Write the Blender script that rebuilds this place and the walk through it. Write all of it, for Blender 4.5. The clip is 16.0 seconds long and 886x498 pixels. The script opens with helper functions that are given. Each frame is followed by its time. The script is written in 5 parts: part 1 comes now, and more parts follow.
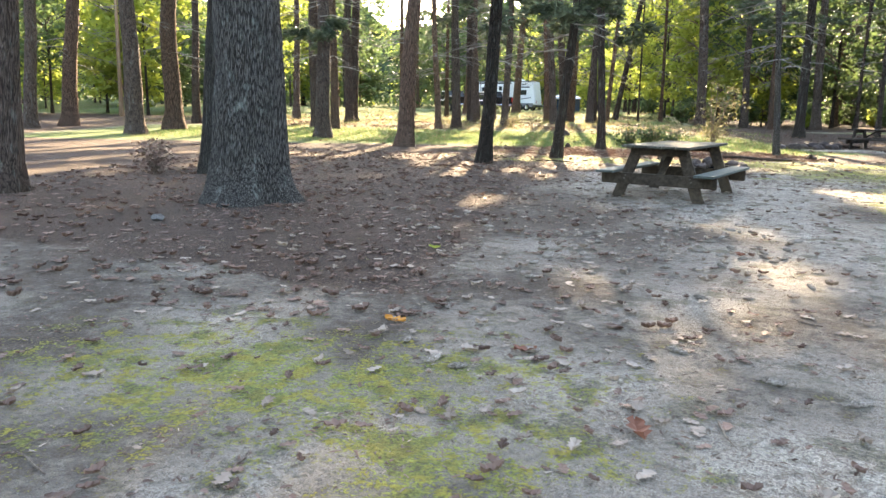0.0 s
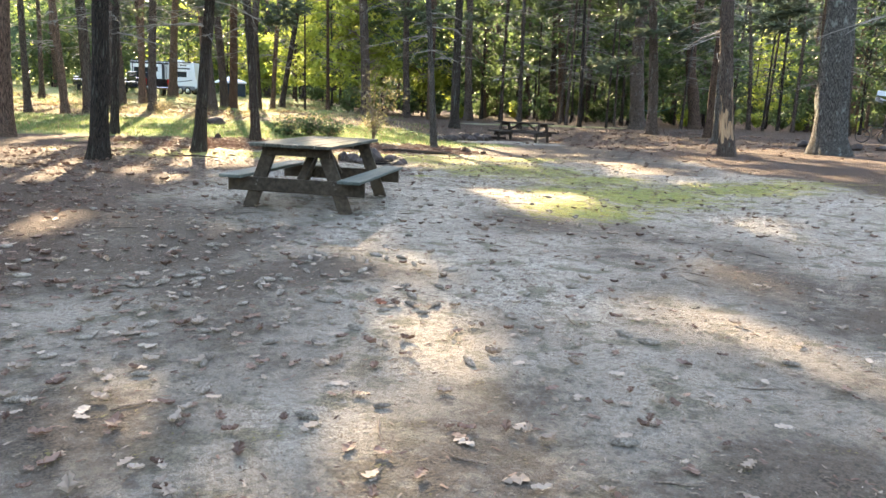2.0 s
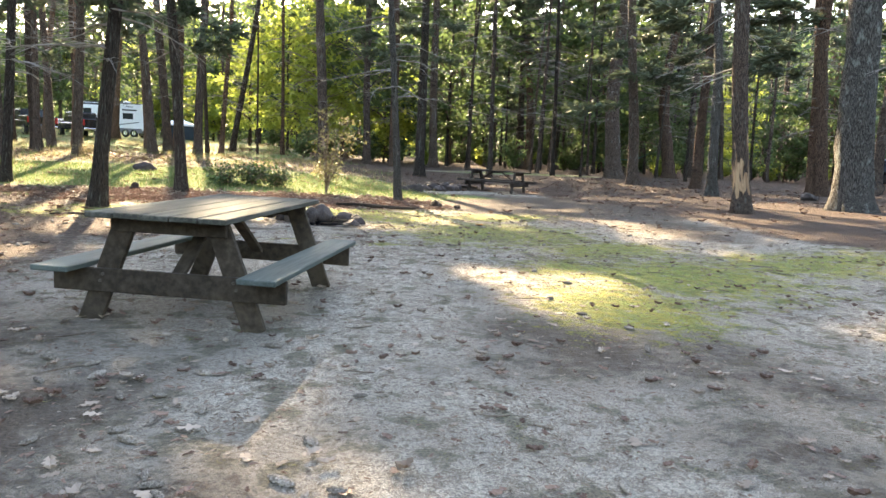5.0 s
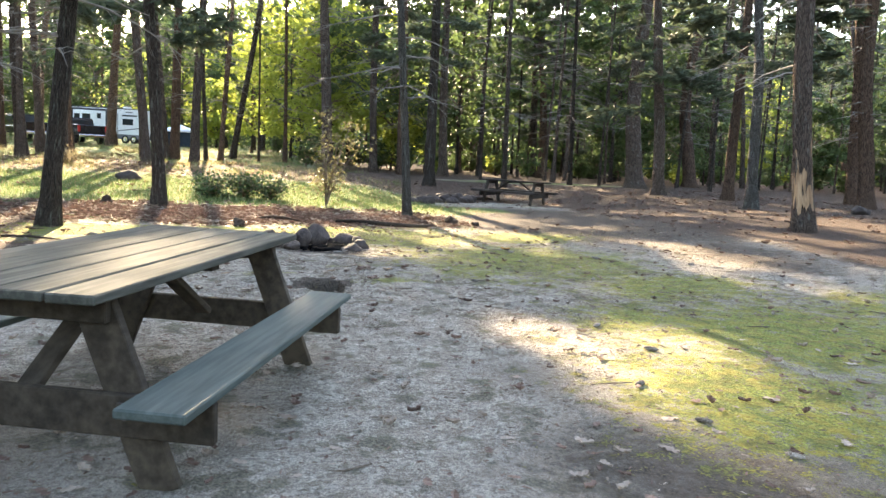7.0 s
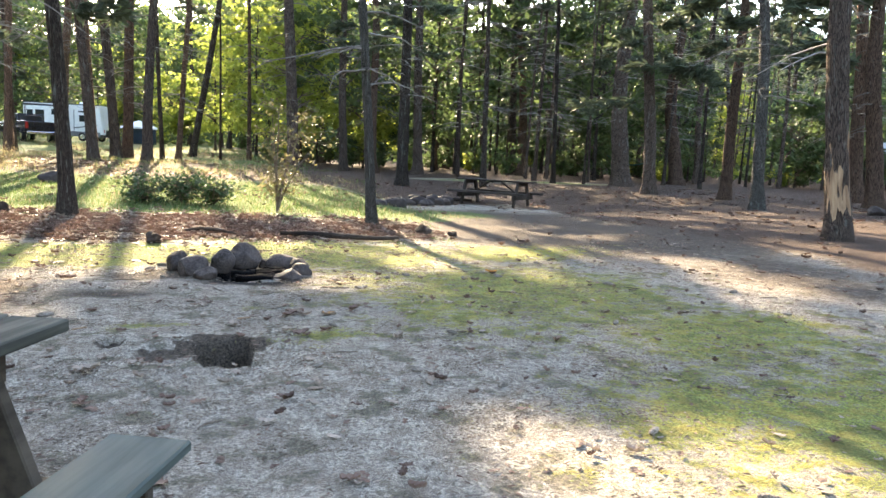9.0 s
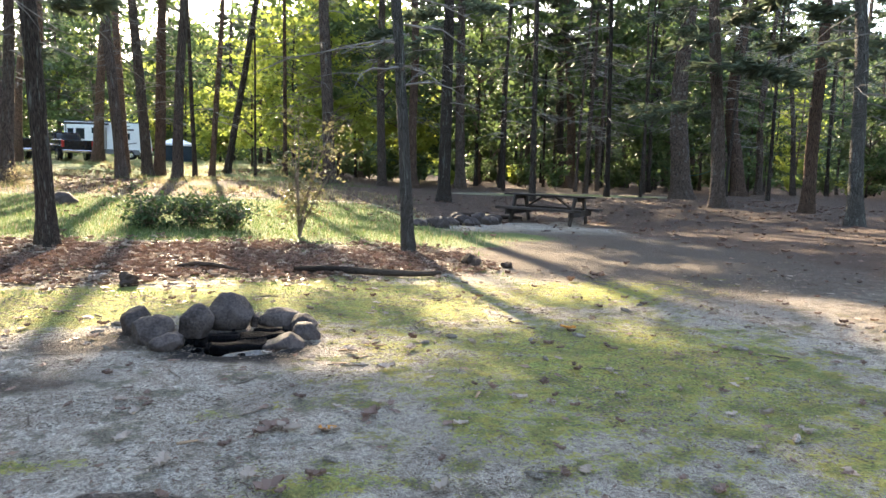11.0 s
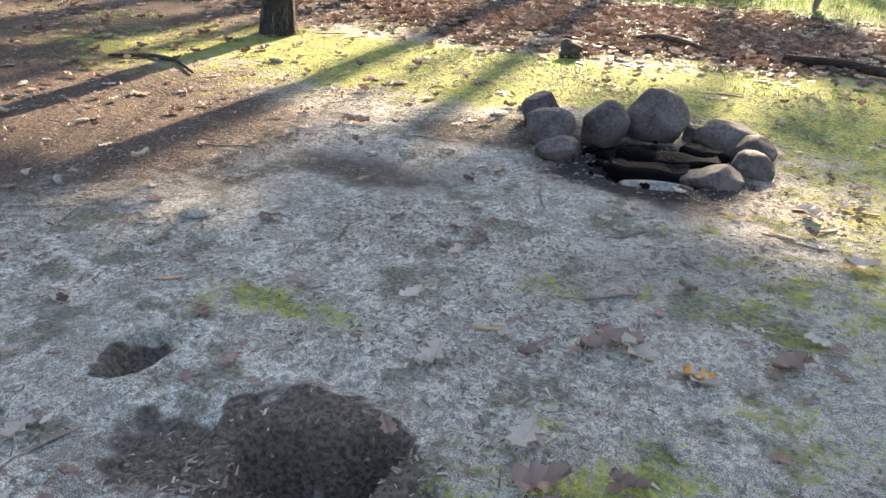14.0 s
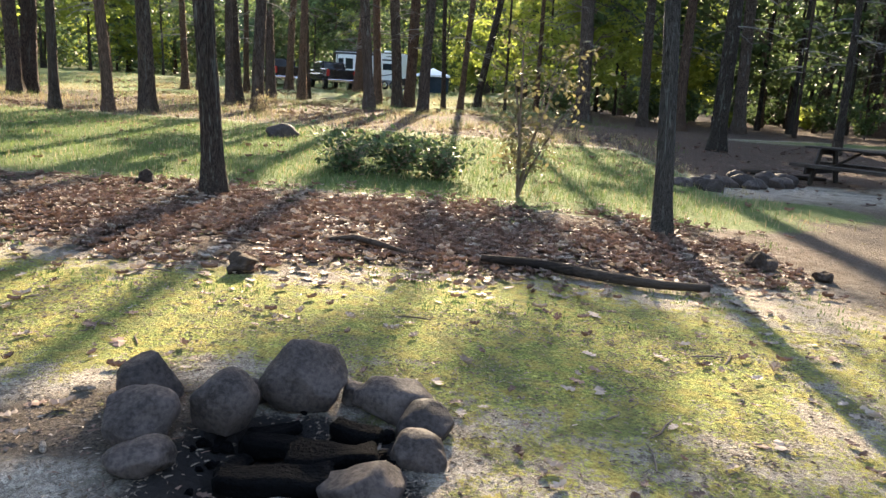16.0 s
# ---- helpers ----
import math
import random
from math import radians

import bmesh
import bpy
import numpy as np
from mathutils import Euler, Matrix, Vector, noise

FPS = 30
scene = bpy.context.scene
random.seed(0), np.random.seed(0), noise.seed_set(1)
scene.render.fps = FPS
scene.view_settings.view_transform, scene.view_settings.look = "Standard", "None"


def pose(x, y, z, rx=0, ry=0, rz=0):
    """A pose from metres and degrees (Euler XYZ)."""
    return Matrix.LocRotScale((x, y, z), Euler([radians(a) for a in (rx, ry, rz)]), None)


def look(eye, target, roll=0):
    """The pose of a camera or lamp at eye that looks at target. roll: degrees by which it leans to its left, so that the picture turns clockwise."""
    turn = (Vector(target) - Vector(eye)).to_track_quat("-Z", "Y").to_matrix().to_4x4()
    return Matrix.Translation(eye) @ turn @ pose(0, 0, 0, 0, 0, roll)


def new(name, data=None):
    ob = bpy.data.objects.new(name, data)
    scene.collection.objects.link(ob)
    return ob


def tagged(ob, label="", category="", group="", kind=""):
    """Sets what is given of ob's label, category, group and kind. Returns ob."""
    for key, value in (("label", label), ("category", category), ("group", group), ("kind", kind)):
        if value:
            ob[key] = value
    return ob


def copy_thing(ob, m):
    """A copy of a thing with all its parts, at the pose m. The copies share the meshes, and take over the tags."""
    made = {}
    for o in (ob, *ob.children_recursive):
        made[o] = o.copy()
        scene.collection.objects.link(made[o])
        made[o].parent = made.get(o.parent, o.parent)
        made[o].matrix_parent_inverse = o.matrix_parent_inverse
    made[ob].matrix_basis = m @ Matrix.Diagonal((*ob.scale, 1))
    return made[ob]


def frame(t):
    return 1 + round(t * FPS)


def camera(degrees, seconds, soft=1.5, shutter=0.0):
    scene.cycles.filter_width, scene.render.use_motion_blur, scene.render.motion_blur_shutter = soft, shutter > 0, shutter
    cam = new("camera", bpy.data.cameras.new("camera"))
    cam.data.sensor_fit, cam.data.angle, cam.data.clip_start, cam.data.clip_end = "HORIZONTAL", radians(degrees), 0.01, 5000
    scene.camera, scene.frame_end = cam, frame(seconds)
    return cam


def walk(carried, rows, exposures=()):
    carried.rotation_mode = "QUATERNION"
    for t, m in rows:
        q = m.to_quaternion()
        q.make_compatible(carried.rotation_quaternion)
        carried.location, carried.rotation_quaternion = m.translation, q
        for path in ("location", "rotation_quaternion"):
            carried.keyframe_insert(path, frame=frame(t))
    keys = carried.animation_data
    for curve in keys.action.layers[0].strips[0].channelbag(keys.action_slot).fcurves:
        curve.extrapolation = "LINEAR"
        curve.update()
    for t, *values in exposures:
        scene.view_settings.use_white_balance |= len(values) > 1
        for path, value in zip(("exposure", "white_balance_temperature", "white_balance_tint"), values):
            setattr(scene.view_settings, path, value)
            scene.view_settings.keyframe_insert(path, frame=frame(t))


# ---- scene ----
cam = camera(63.6, 16.0)
PATH = [
    (0, (1.61, -1.2, 1.339), (1.29, 0.735, 0.952), 1.0),
    (0.2, (1.666, -0.949, 1.355), (1.429, 0.997, 0.96), 1.2),
    (0.5, (1.778, -0.622, 1.349), (1.675, 1.331, 0.932), 1.5),
    (1, (1.98, -0.042, 1.359), (2.129, 1.909, 0.943), 2.4),
    (1.5, (2.205, 0.531, 1.39), (2.536, 2.459, 0.975), 2.3),
    (2, (2.374, 1.091, 1.395), (2.917, 2.975, 0.998), 2.6),
    (2.5, (2.537, 1.662, 1.404), (3.185, 3.522, 1.057), 2.3),
    (3, (2.635, 2.269, 1.414), (3.356, 4.105, 1.086), 2.2),
    (3.5, (2.79, 2.842, 1.4), (3.542, 4.671, 1.098), 2.5),
    (4, (2.959, 3.471, 1.379), (3.691, 5.31, 1.092), 2.8),
    (4.5, (3.099, 3.996, 1.377), (3.802, 5.848, 1.099), 3.2),
    (5, (3.239, 4.638, 1.374), (3.886, 6.512, 1.106), 3.1),
    (5.2, (3.259, 4.859, 1.367), (3.896, 6.737, 1.103), 3.2),
    (7.5, (4.011, 7.512, 1.401), (4.64, 9.394, 1.152), 3.2),
    (8, (4.242, 8.12, 1.391), (4.926, 9.979, 1.118), 3.1),
    (8.2, (4.346, 8.374, 1.419), (5.039, 10.23, 1.147), 3.2),
    (10.3, (5.217, 10.781, 1.379), (5.865, 12.659, 1.154), 1.8),
    (10.5, (5.292, 11.016, 1.411), (5.92, 12.901, 1.184), 1.9),
    (11, (5.391, 11.633, 1.419), (5.967, 13.535, 1.195), 2.1),
    (11.5, (5.555, 12.212, 1.417), (5.963, 14.158, 1.195), 2.3),
    (12, (5.564, 12.601, 1.415), (5.602, 14.571, 1.072), 3.4),
    (12.5, (5.614, 12.739, 1.394), (5.153, 14.607, 0.847), 3.7),
    (13, (5.747, 12.785, 1.373), (5.034, 14.512, 0.662), 3.5),
    (13.5, (5.818, 12.955, 1.328), (5.079, 14.591, 0.446), 2.6),
    (14, (5.815, 13.303, 1.337), (5.157, 14.969, 0.448), 2.3),
    (14.5, (5.947, 13.738, 1.381), (5.372, 15.503, 0.636), 2.3),
    (15, (6.06, 14.167, 1.399), (5.619, 16.02, 0.791), 2.8),
    (15.5, (6.112, 14.545, 1.426), (5.821, 16.456, 0.91), 3.4),
    (16, (6.195, 14.792, 1.487), (6.088, 16.741, 1.053), 3.6),
]
walk(cam, [(t, look(eye, target, roll)) for t, eye, target, roll in PATH], exposures=((0.0, 3.6, 7800, 13), (5.0, 3.42, 7900, 13), (11.0, 3.18, 7200, 13), (12.0, 3.05, 7200, 13), (13.5, 3.25, 7200, 13), (15.0, 2.88, 7200, 13), (16.0, 2.75, 7100, 14)))

# ---- light ----
SUN_HEIGHT = 24.5
world = bpy.data.worlds.new("sky")
scene.world = world
world.use_nodes = True
wn = world.node_tree
sky = wn.nodes.new("ShaderNodeTexSky")
sky.sky_type = "NISHITA"
sky.sun_disc = False
sky.sun_elevation = radians(SUN_HEIGHT)
sky.sun_rotation = radians(0)
sky.air_density = 1.0
wn.links.new(sky.outputs[0], wn.nodes["Background"].inputs[0])
wn.nodes["Background"].inputs[1].default_value = 0.15
sun = new("sun", bpy.data.lights.new("sun", "SUN"))
sun.data.energy = 4.3
sun.data.angle = radians(0.55)
sun.data.color = (1.0, 0.86, 0.64)
sun.matrix_world = look((0, 0, 0), (0.01, -math.cos(radians(SUN_HEIGHT)), -math.sin(radians(SUN_HEIGHT))))


# ---- the lie of the land ----
def smooth(a, b, v):
    t = min(1.0, max(0.0, (v - a) / (b - a)))
    return t * t * (3 - 2 * t)


def bump_at(x, y, cx, cy, rx, ry):
    return math.exp(-((x - cx) / rx) ** 2 - ((y - cy) / ry) ** 2)


def land(x, y):
    """Height of the ground without the dug pit."""
    left = 1 - smooth(8, 18, x)
    z = left * (0.45 * smooth(18, 45, y) + 0.75 * smooth(48, 70, y)) + 0.4 * smooth(8, 20, x)
    z -= 0.33 * bump_at(x, y, 15.5, 30.5, 6, 7)
    far = smooth(60, 160, math.hypot(x - 5, y - 20))
    return z + 1.5 * far


def dug(x, y):
    """The dug pit with its steep back wall and sandy ramp, the shallow scrape beside it and a small hole."""
    rag = 0.05 * noise.noise((x * 6, y * 6, 2.0)) + 0.025 * noise.noise((x * 17, y * 17, 5.0))
    u, v = x - 5.0, y - 14.42
    back = 0.21 + 0.04 * math.sin(u * 9) + rag
    side = 0.20 + rag
    wall = (1 - smooth(side - 0.06, side + 0.01, abs(u))) * (1 - smooth(back - 0.05, back + 0.015, v))
    ramp_up = smooth(-0.52, -0.05, v)
    z = -0.31 * wall * ramp_up
    scrape = math.hypot((x - 4.60) / 1.45, (y - 14.38) / 0.85) + rag
    z -= 0.055 * (1 - smooth(0.02, 0.30, scrape)) * (1 - wall)
    small = math.hypot((x - 4.25) / 0.75, (y - 14.70) / 1.25) + rag
    z -= 0.075 * (1 - smooth(0.03, 0.11, small))
    rim = math.hypot(u / 1.2, v - 0.05)
    z += 0.035 * noise.noise((x * 9, y * 9, 6.0)) * (1 - smooth(0.3, 0.75, rim))
    z += 0.016 * noise.noise((x * 21, y * 21, 7.0)) * (1 - smooth(0.35, 1.0, math.hypot(x - 4.6, y - 14.15)))
    z += 0.03 * bump_at(x, y, 4.55, 13.95, 0.4, 0.16)
    return z


def fine(x, y):
    z = land(x, y) + 0.018 * noise.noise((x * 0.7, y * 0.7, 3.0)) + 0.010 * noise.noise((x * 2.3, y * 2.3, 8.0))
    z += 0.006 * noise.noise((x * 6.0, y * 6.0, 1.0))
    if 3.6 < x < 6.2 and 13.2 < y < 15.6:
        z += dug(x, y)
    z -= 0.08 * (1 - smooth(0.25, 0.5, math.hypot(x - 5.45, (y - 17.33) * 1.2)))
    return z


# ---- materials ----
def material(name):
    m = bpy.data.materials.new(name)
    m.use_nodes = True
    return m, m.node_tree.nodes, m.node_tree.links, m.node_tree.nodes["Principled BSDF"]


def mix(n, l, fac, a, b):
    """A colour mix; each of fac, a, b is a socket or a value."""
    k = n.new("ShaderNodeMix")
    k.data_type = "RGBA"
    for sock, v in ((k.inputs[0], fac), (k.inputs[6], a), (k.inputs[7], b)):
        if isinstance(v, bpy.types.NodeSocket):
            l.new(v, sock)
        else:
            sock.default_value = v if not isinstance(v, tuple) else (*v, 1)
    return k.outputs[2]


def ramp(n, l, src, a, b):
    k = n.new("ShaderNodeMapRange")
    k.interpolation_type = "SMOOTHSTEP"
    k.inputs[1].default_value, k.inputs[2].default_value = a, b
    l.new(src, k.inputs[0])
    return k.outputs[0]


def math_node(n, l, op, a, b):
    k = n.new("ShaderNodeMath")
    k.operation = op
    for i, v in ((0, a), (1, b)):
        if isinstance(v, bpy.types.NodeSocket):
            l.new(v, k.inputs[i])
        else:
            k.inputs[i].default_value = v
    return k.outputs[0]


def noise_node(n, l, scale, detail=4.0, stretch=None, rough=0.6, coords="Object"):
    tc = n.new("ShaderNodeTexCoord")
    src = tc.outputs[coords]
    if stretch:
        mp = n.new("ShaderNodeMapping")
        mp.inputs["Scale"].default_value = stretch
        l.new(src, mp.inputs[0])
        src = mp.outputs[0]
    k = n.new("ShaderNodeTexNoise")
    k.inputs["Scale"].default_value, k.inputs["Detail"].default_value, k.inputs["Roughness"].default_value = scale, detail, rough
    l.new(src, k.inputs["Vector"])
    return k.outputs[0]


def bumped(n, l, bs, height, strength, dist):
    k = n.new("ShaderNodeBump")
    k.inputs["Strength"].default_value, k.inputs["Distance"].default_value = strength, dist
    l.new(height, k.inputs["Height"])
    l.new(k.outputs[0], bs.inputs["Normal"])


def surface(name, dark, light, scale=6.0, rough=0.8, metal=0.0, bump=0.2, dist=0.01, stretch=None, vary=0.25):
    """A weathered surface: two noises mix two colours, a third shades each object a little."""
    m, n, l, bs = material(name)
    big = noise_node(n, l, scale * 0.25, 3.0, stretch)
    small = noise_node(n, l, scale * 4, 5.0, stretch)
    f = math_node(n, l, "ADD", math_node(n, l, "MULTIPLY", big, 0.5), math_node(n, l, "MULTIPLY", small, 0.5))
    c = mix(n, l, ramp(n, l, f, 0.36, 0.64), dark, light)
    info = n.new("ShaderNodeObjectInfo")
    hsv = n.new("ShaderNodeHueSaturation")
    l.new(c, hsv.inputs["Color"])
    mr = n.new("ShaderNodeMapRange")
    mr.inputs[3].default_value, mr.inputs[4].default_value = 1 - vary, 1 + vary
    l.new(info.outputs["Random"], mr.inputs[0])
    l.new(mr.outputs[0], hsv.inputs["Value"])
    l.new(hsv.outputs[0], bs.inputs["Base Color"])
    bs.inputs["Roughness"].default_value, bs.inputs["Metallic"].default_value = rough, metal
    bs.inputs["Specular IOR Level"].default_value = 0.5 if rough < 0.55 else 0.15
    if bump:
        bumped(n, l, bs, small, bump, dist)
    return m


def bark(name, dark, light, ridge, lichen=0.0):
    m, n, l, bs = material(name)
    tc = n.new("ShaderNodeTexCoord")
    mp = n.new("ShaderNodeMapping")
    mp.inputs["Scale"].default_value = (1, 1, 0.22)
    l.new(tc.outputs["Object"], mp.inputs[0])
    warp = n.new("ShaderNodeTexNoise")
    warp.inputs["Scale"].default_value = 5.0
    l.new(mp.outputs[0], warp.inputs["Vector"])
    add = n.new("ShaderNodeMixRGB")
    add.blend_type = "ADD"
    add.inputs[0].default_value = 0.12
    l.new(mp.outputs[0], add.inputs[1])
    l.new(warp.outputs[1], add.inputs[2])
    vo = n.new("ShaderNodeTexVoronoi")
    vo.feature = "DISTANCE_TO_EDGE"
    vo.inputs["Scale"].default_value = ridge
    l.new(add.outputs[0], vo.inputs["Vector"])
    plate = ramp(n, l, vo.outputs[0], 0.0, 0.22)
    small = noise_node(n, l, 45, 5.0, (1, 1, 0.4))
    c = mix(n, l, plate, tuple(v * 0.35 for v in dark), mix(n, l, ramp(n, l, small, 0.35, 0.65), dark, light))
    patch = noise_node(n, l, 3.0, 6.0, None, 0.7)
    if lichen:
        c = mix(n, l, math_node(n, l, "MULTIPLY", ramp(n, l, patch, 0.54, 0.66), lichen), c, (0.34, 0.38, 0.33))
    info = n.new("ShaderNodeObjectInfo")
    hsv = n.new("ShaderNodeHueSaturation")
    mr = n.new("ShaderNodeMapRange")
    mr.inputs[3].default_value, mr.inputs[4].default_value = 0.7, 1.3
    l.new(info.outputs["Random"], mr.inputs[0])
    l.new(mr.outputs[0], hsv.inputs["Value"])
    l.new(c, hsv.inputs["Color"])
    l.new(hsv.outputs[0], bs.inputs["Base Color"])
    bs.inputs["Roughness"].default_value = 0.95
    bs.inputs["Specular IOR Level"].default_value = 0.1
    h = math_node(n, l, "ADD", plate, math_node(n, l, "MULTIPLY", small, 0.35))
    bumped(n, l, bs, h, 0.9, 0.03)
    return m


def leafy(name, dark, light, through_light, rough=0.55):
    """Thin leaves: each island its own shade, and light passes through."""
    m, n, l, bs = material(name)
    geo = n.new("ShaderNodeNewGeometry")
    rnd = geo.outputs["Random Per Island"]
    big = noise_node(n, l, 0.5, 2.0)
    f = math_node(n, l, "ADD", math_node(n, l, "MULTIPLY", rnd, 0.6), math_node(n, l, "MULTIPLY", big, 0.4))
    c = mix(n, l, f, dark, light)
    l.new(c, bs.inputs["Base Color"])
    bs.inputs["Roughness"].default_value = rough
    bs.inputs["Specular IOR Level"].default_value = 0.25
    tr = n.new("ShaderNodeBsdfTranslucent")
    l.new(c, tr.inputs[0])
    ms = n.new("ShaderNodeMixShader")
    ms.inputs[0].default_value = through_light
    l.new(bs.outputs[0], ms.inputs[1])
    l.new(tr.outputs[0], ms.inputs[2])
    l.new(ms.outputs[0], n["Material Output"].inputs[0])
    return m


def ground_material():
    """Sand, moss, needle duff and turf, mixed by the sheet's own masks and broken up by noise."""
    m, n, l, bs = material("camp_ground")

    def mask(name):
        a = n.new("ShaderNodeAttribute")
        a.attribute_name = name
        return a.outputs["Fac"]

    grain = noise_node(n, l, 60, 4.0)
    grit = noise_node(n, l, 260, 2.0)
    mid = noise_node(n, l, 7, 6.0, None, 0.7)
    broad = noise_node(n, l, 1.1, 5.0, None, 0.65)
    sand = mix(n, l, ramp(n, l, mid, 0.40, 0.62), (0.36, 0.305, 0.235), (0.72, 0.65, 0.54))
    sand = mix(n, l, ramp(n, l, grain, 0.42, 0.56), mix(n, l, 0.6, sand, (0.075, 0.060, 0.045)), sand)
    clod = noise_node(n, l, 27, 3.0, None, 0.55)
    sand = mix(n, l, math_node(n, l, "MULTIPLY", ramp(n, l, clod, 0.52, 0.60), 0.62), sand, (0.11, 0.088, 0.068))
    sand = mix(n, l, math_node(n, l, "MULTIPLY", ramp(n, l, broad, 0.52, 0.68), 0.45), sand, (0.15, 0.125, 0.10))
    sand = mix(n, l, ramp(n, l, grit, 0.44, 0.57), mix(n, l, 0.62, sand, (0.09, 0.075, 0.06)), mix(n, l, 0.25, sand, (0.66, 0.61, 0.55)))
    blot = noise_node(n, l, 3.2, 5.0, None, 0.62)
    sand = mix(n, l, math_node(n, l, "MULTIPLY", ramp(n, l, blot, 0.52, 0.62), 0.72), sand, mix(n, l, ramp(n, l, grain, 0.3, 0.7), (0.058, 0.053, 0.036), (0.165, 0.148, 0.10)))
    dirt = mix(n, l, ramp(n, l, grain, 0.3, 0.7), (0.045, 0.036, 0.029), (0.140, 0.112, 0.088))
    duff = mix(n, l, ramp(n, l, grain, 0.35, 0.65), (0.020, 0.014, 0.011), (0.110, 0.072, 0.054))
    duff = mix(n, l, math_node(n, l, "MULTIPLY", ramp(n, l, broad, 0.45, 0.62), 0.6), duff, (0.088, 0.058, 0.043))
    duff = mix(n, l, math_node(n, l, "MULTIPLY", ramp(n, l, clod, 0.50, 0.60), 0.6), duff, (0.030, 0.022, 0.018))
    duff = mix(n, l, math_node(n, l, "MULTIPLY", ramp(n, l, grit, 0.52, 0.62), 0.45), duff, (0.20, 0.155, 0.125))
    moss = mix(n, l, ramp(n, l, grain, 0.30, 0.68), (0.045, 0.070, 0.012), (0.30, 0.35, 0.075))
    moss = mix(n, l, math_node(n, l, "MULTIPLY", ramp(n, l, mid, 0.42, 0.62), 0.7), moss, (0.31, 0.245, 0.05))
    moss = mix(n, l, math_node(n, l, "MULTIPLY", ramp(n, l, blot, 0.5, 0.62), 0.5), moss, (0.10, 0.10, 0.05))
    moss = mix(n, l, math_node(n, l, "MULTIPLY", ramp(n, l, clod, 0.50, 0.62), 0.35), moss, (0.085, 0.085, 0.03))
    turf = mix(n, l, ramp(n, l, grain, 0.3, 0.7), (0.045, 0.068, 0.022), (0.135, 0.185, 0.06))
    turf = mix(n, l, math_node(n, l, "MULTIPLY", ramp(n, l, mid, 0.5, 0.7), 0.5), turf, (0.24, 0.20, 0.10))

    def cover(name, lo, hi, wide=0.5):
        s = math_node(n, l, "ADD", mask(name), math_node(n, l, "MULTIPLY", math_node(n, l, "SUBTRACT", mid, 0.5), wide * 1.6))
        s = math_node(n, l, "ADD", s, math_node(n, l, "MULTIPLY", math_node(n, l, "SUBTRACT", grain, 0.5), wide * 1.2))
        s = math_node(n, l, "ADD", s, math_node(n, l, "MULTIPLY", math_node(n, l, "SUBTRACT", grit, 0.5), wide * 0.5))
        if name == "moss":
            s = math_node(n, l, "ADD", s, math_node(n, l, "MULTIPLY", math_node(n, l, "SUBTRACT", blot, 0.5), 1.7))
        return ramp(n, l, s, lo, hi)

    c = mix(n, l, cover("dirt", 0.42, 0.75), sand, dirt)
    c = mix(n, l, cover("duff", 0.40, 0.62), c, duff)
    c = mix(n, l, cover("turf", 0.40, 0.62), c, turf)
    c = mix(n, l, math_node(n, l, "MULTIPLY", cover("moss", 0.42, 0.72, 1.15), 0.92), c, moss)
    c = mix(n, l, cover("ash", 0.4, 0.7), c, (0.022, 0.019, 0.018))
    l.new(c, bs.inputs["Base Color"])
    bs.inputs["Roughness"].default_value = 0.97
    bs.inputs["Specular IOR Level"].default_value = 0.15
    h = math_node(n, l, "ADD", math_node(n, l, "MULTIPLY", grain, 0.6), math_node(n, l, "MULTIPLY", grit, 0.25))
    h = math_node(n, l, "ADD", h, math_node(n, l, "ADD", math_node(n, l, "MULTIPLY", mid, 1.1), math_node(n, l, "MULTIPLY", clod, -0.7)))
    bumped(n, l, bs, h, 1.0, 0.045)
    return m


GROUND = ground_material()
BARK_PINE = bark("pine_bark", (0.085, 0.062, 0.050), (0.185, 0.140, 0.115), 16, 0.25)
BARK_RED = bark("red_pine_bark", (0.125, 0.080, 0.058), (0.26, 0.170, 0.125), 14, 0.1)
BARK_OAK = bark("oak_bark", (0.075, 0.069, 0.061), (0.175, 0.164, 0.147), 22, 0.4)
BARK_DARK = bark("dark_bark", (0.050, 0.040, 0.034), (0.120, 0.095, 0.078), 18, 0.3)
BARE_WOOD = surface("barkless_wood", (0.16, 0.095, 0.055), (0.36, 0.24, 0.145), 5, 0.75, stretch=(1, 1, 0.15), bump=0.4)
NEEDLES = leafy("pine_needles", (0.032, 0.045, 0.029), (0.125, 0.158, 0.095), 0.45)
LEAF_GREEN = leafy("summer_leaves", (0.036, 0.064, 0.024), (0.14, 0.195, 0.075), 0.5)
LEAF_LIME = leafy("turning_leaves", (0.18, 0.24, 0.04), (0.42, 0.46, 0.10), 0.65)
LEAF_SHRUB = leafy("shrub_leaves", (0.06, 0.07, 0.03), (0.26, 0.22, 0.11), 0.45)
LEAF_BUSH = leafy("bush_leaves", (0.022, 0.045, 0.016), (0.075, 0.12, 0.045), 0.3)
LITTER = leafy("dead_leaves", (0.045, 0.026, 0.019), (0.26, 0.165, 0.125), 0.12, 0.6)
LITTER_PALE = leafy("bleached_leaves", (0.16, 0.115, 0.085), (0.44, 0.36, 0.29), 0.12, 0.7)
LEAF_ORANGE = leafy("orange_leaf", (0.42, 0.15, 0.03), (0.55, 0.27, 0.05), 0.25)
LEAF_RED = leafy("red_leaf", (0.13, 0.05, 0.03), (0.25, 0.105, 0.065), 0.2)
GRASS = leafy("grass", (0.045, 0.08, 0.022), (0.165, 0.23, 0.07), 0.45)
STRAW = leafy("dry_grass", (0.22, 0.17, 0.08), (0.42, 0.36, 0.2), 0.4)
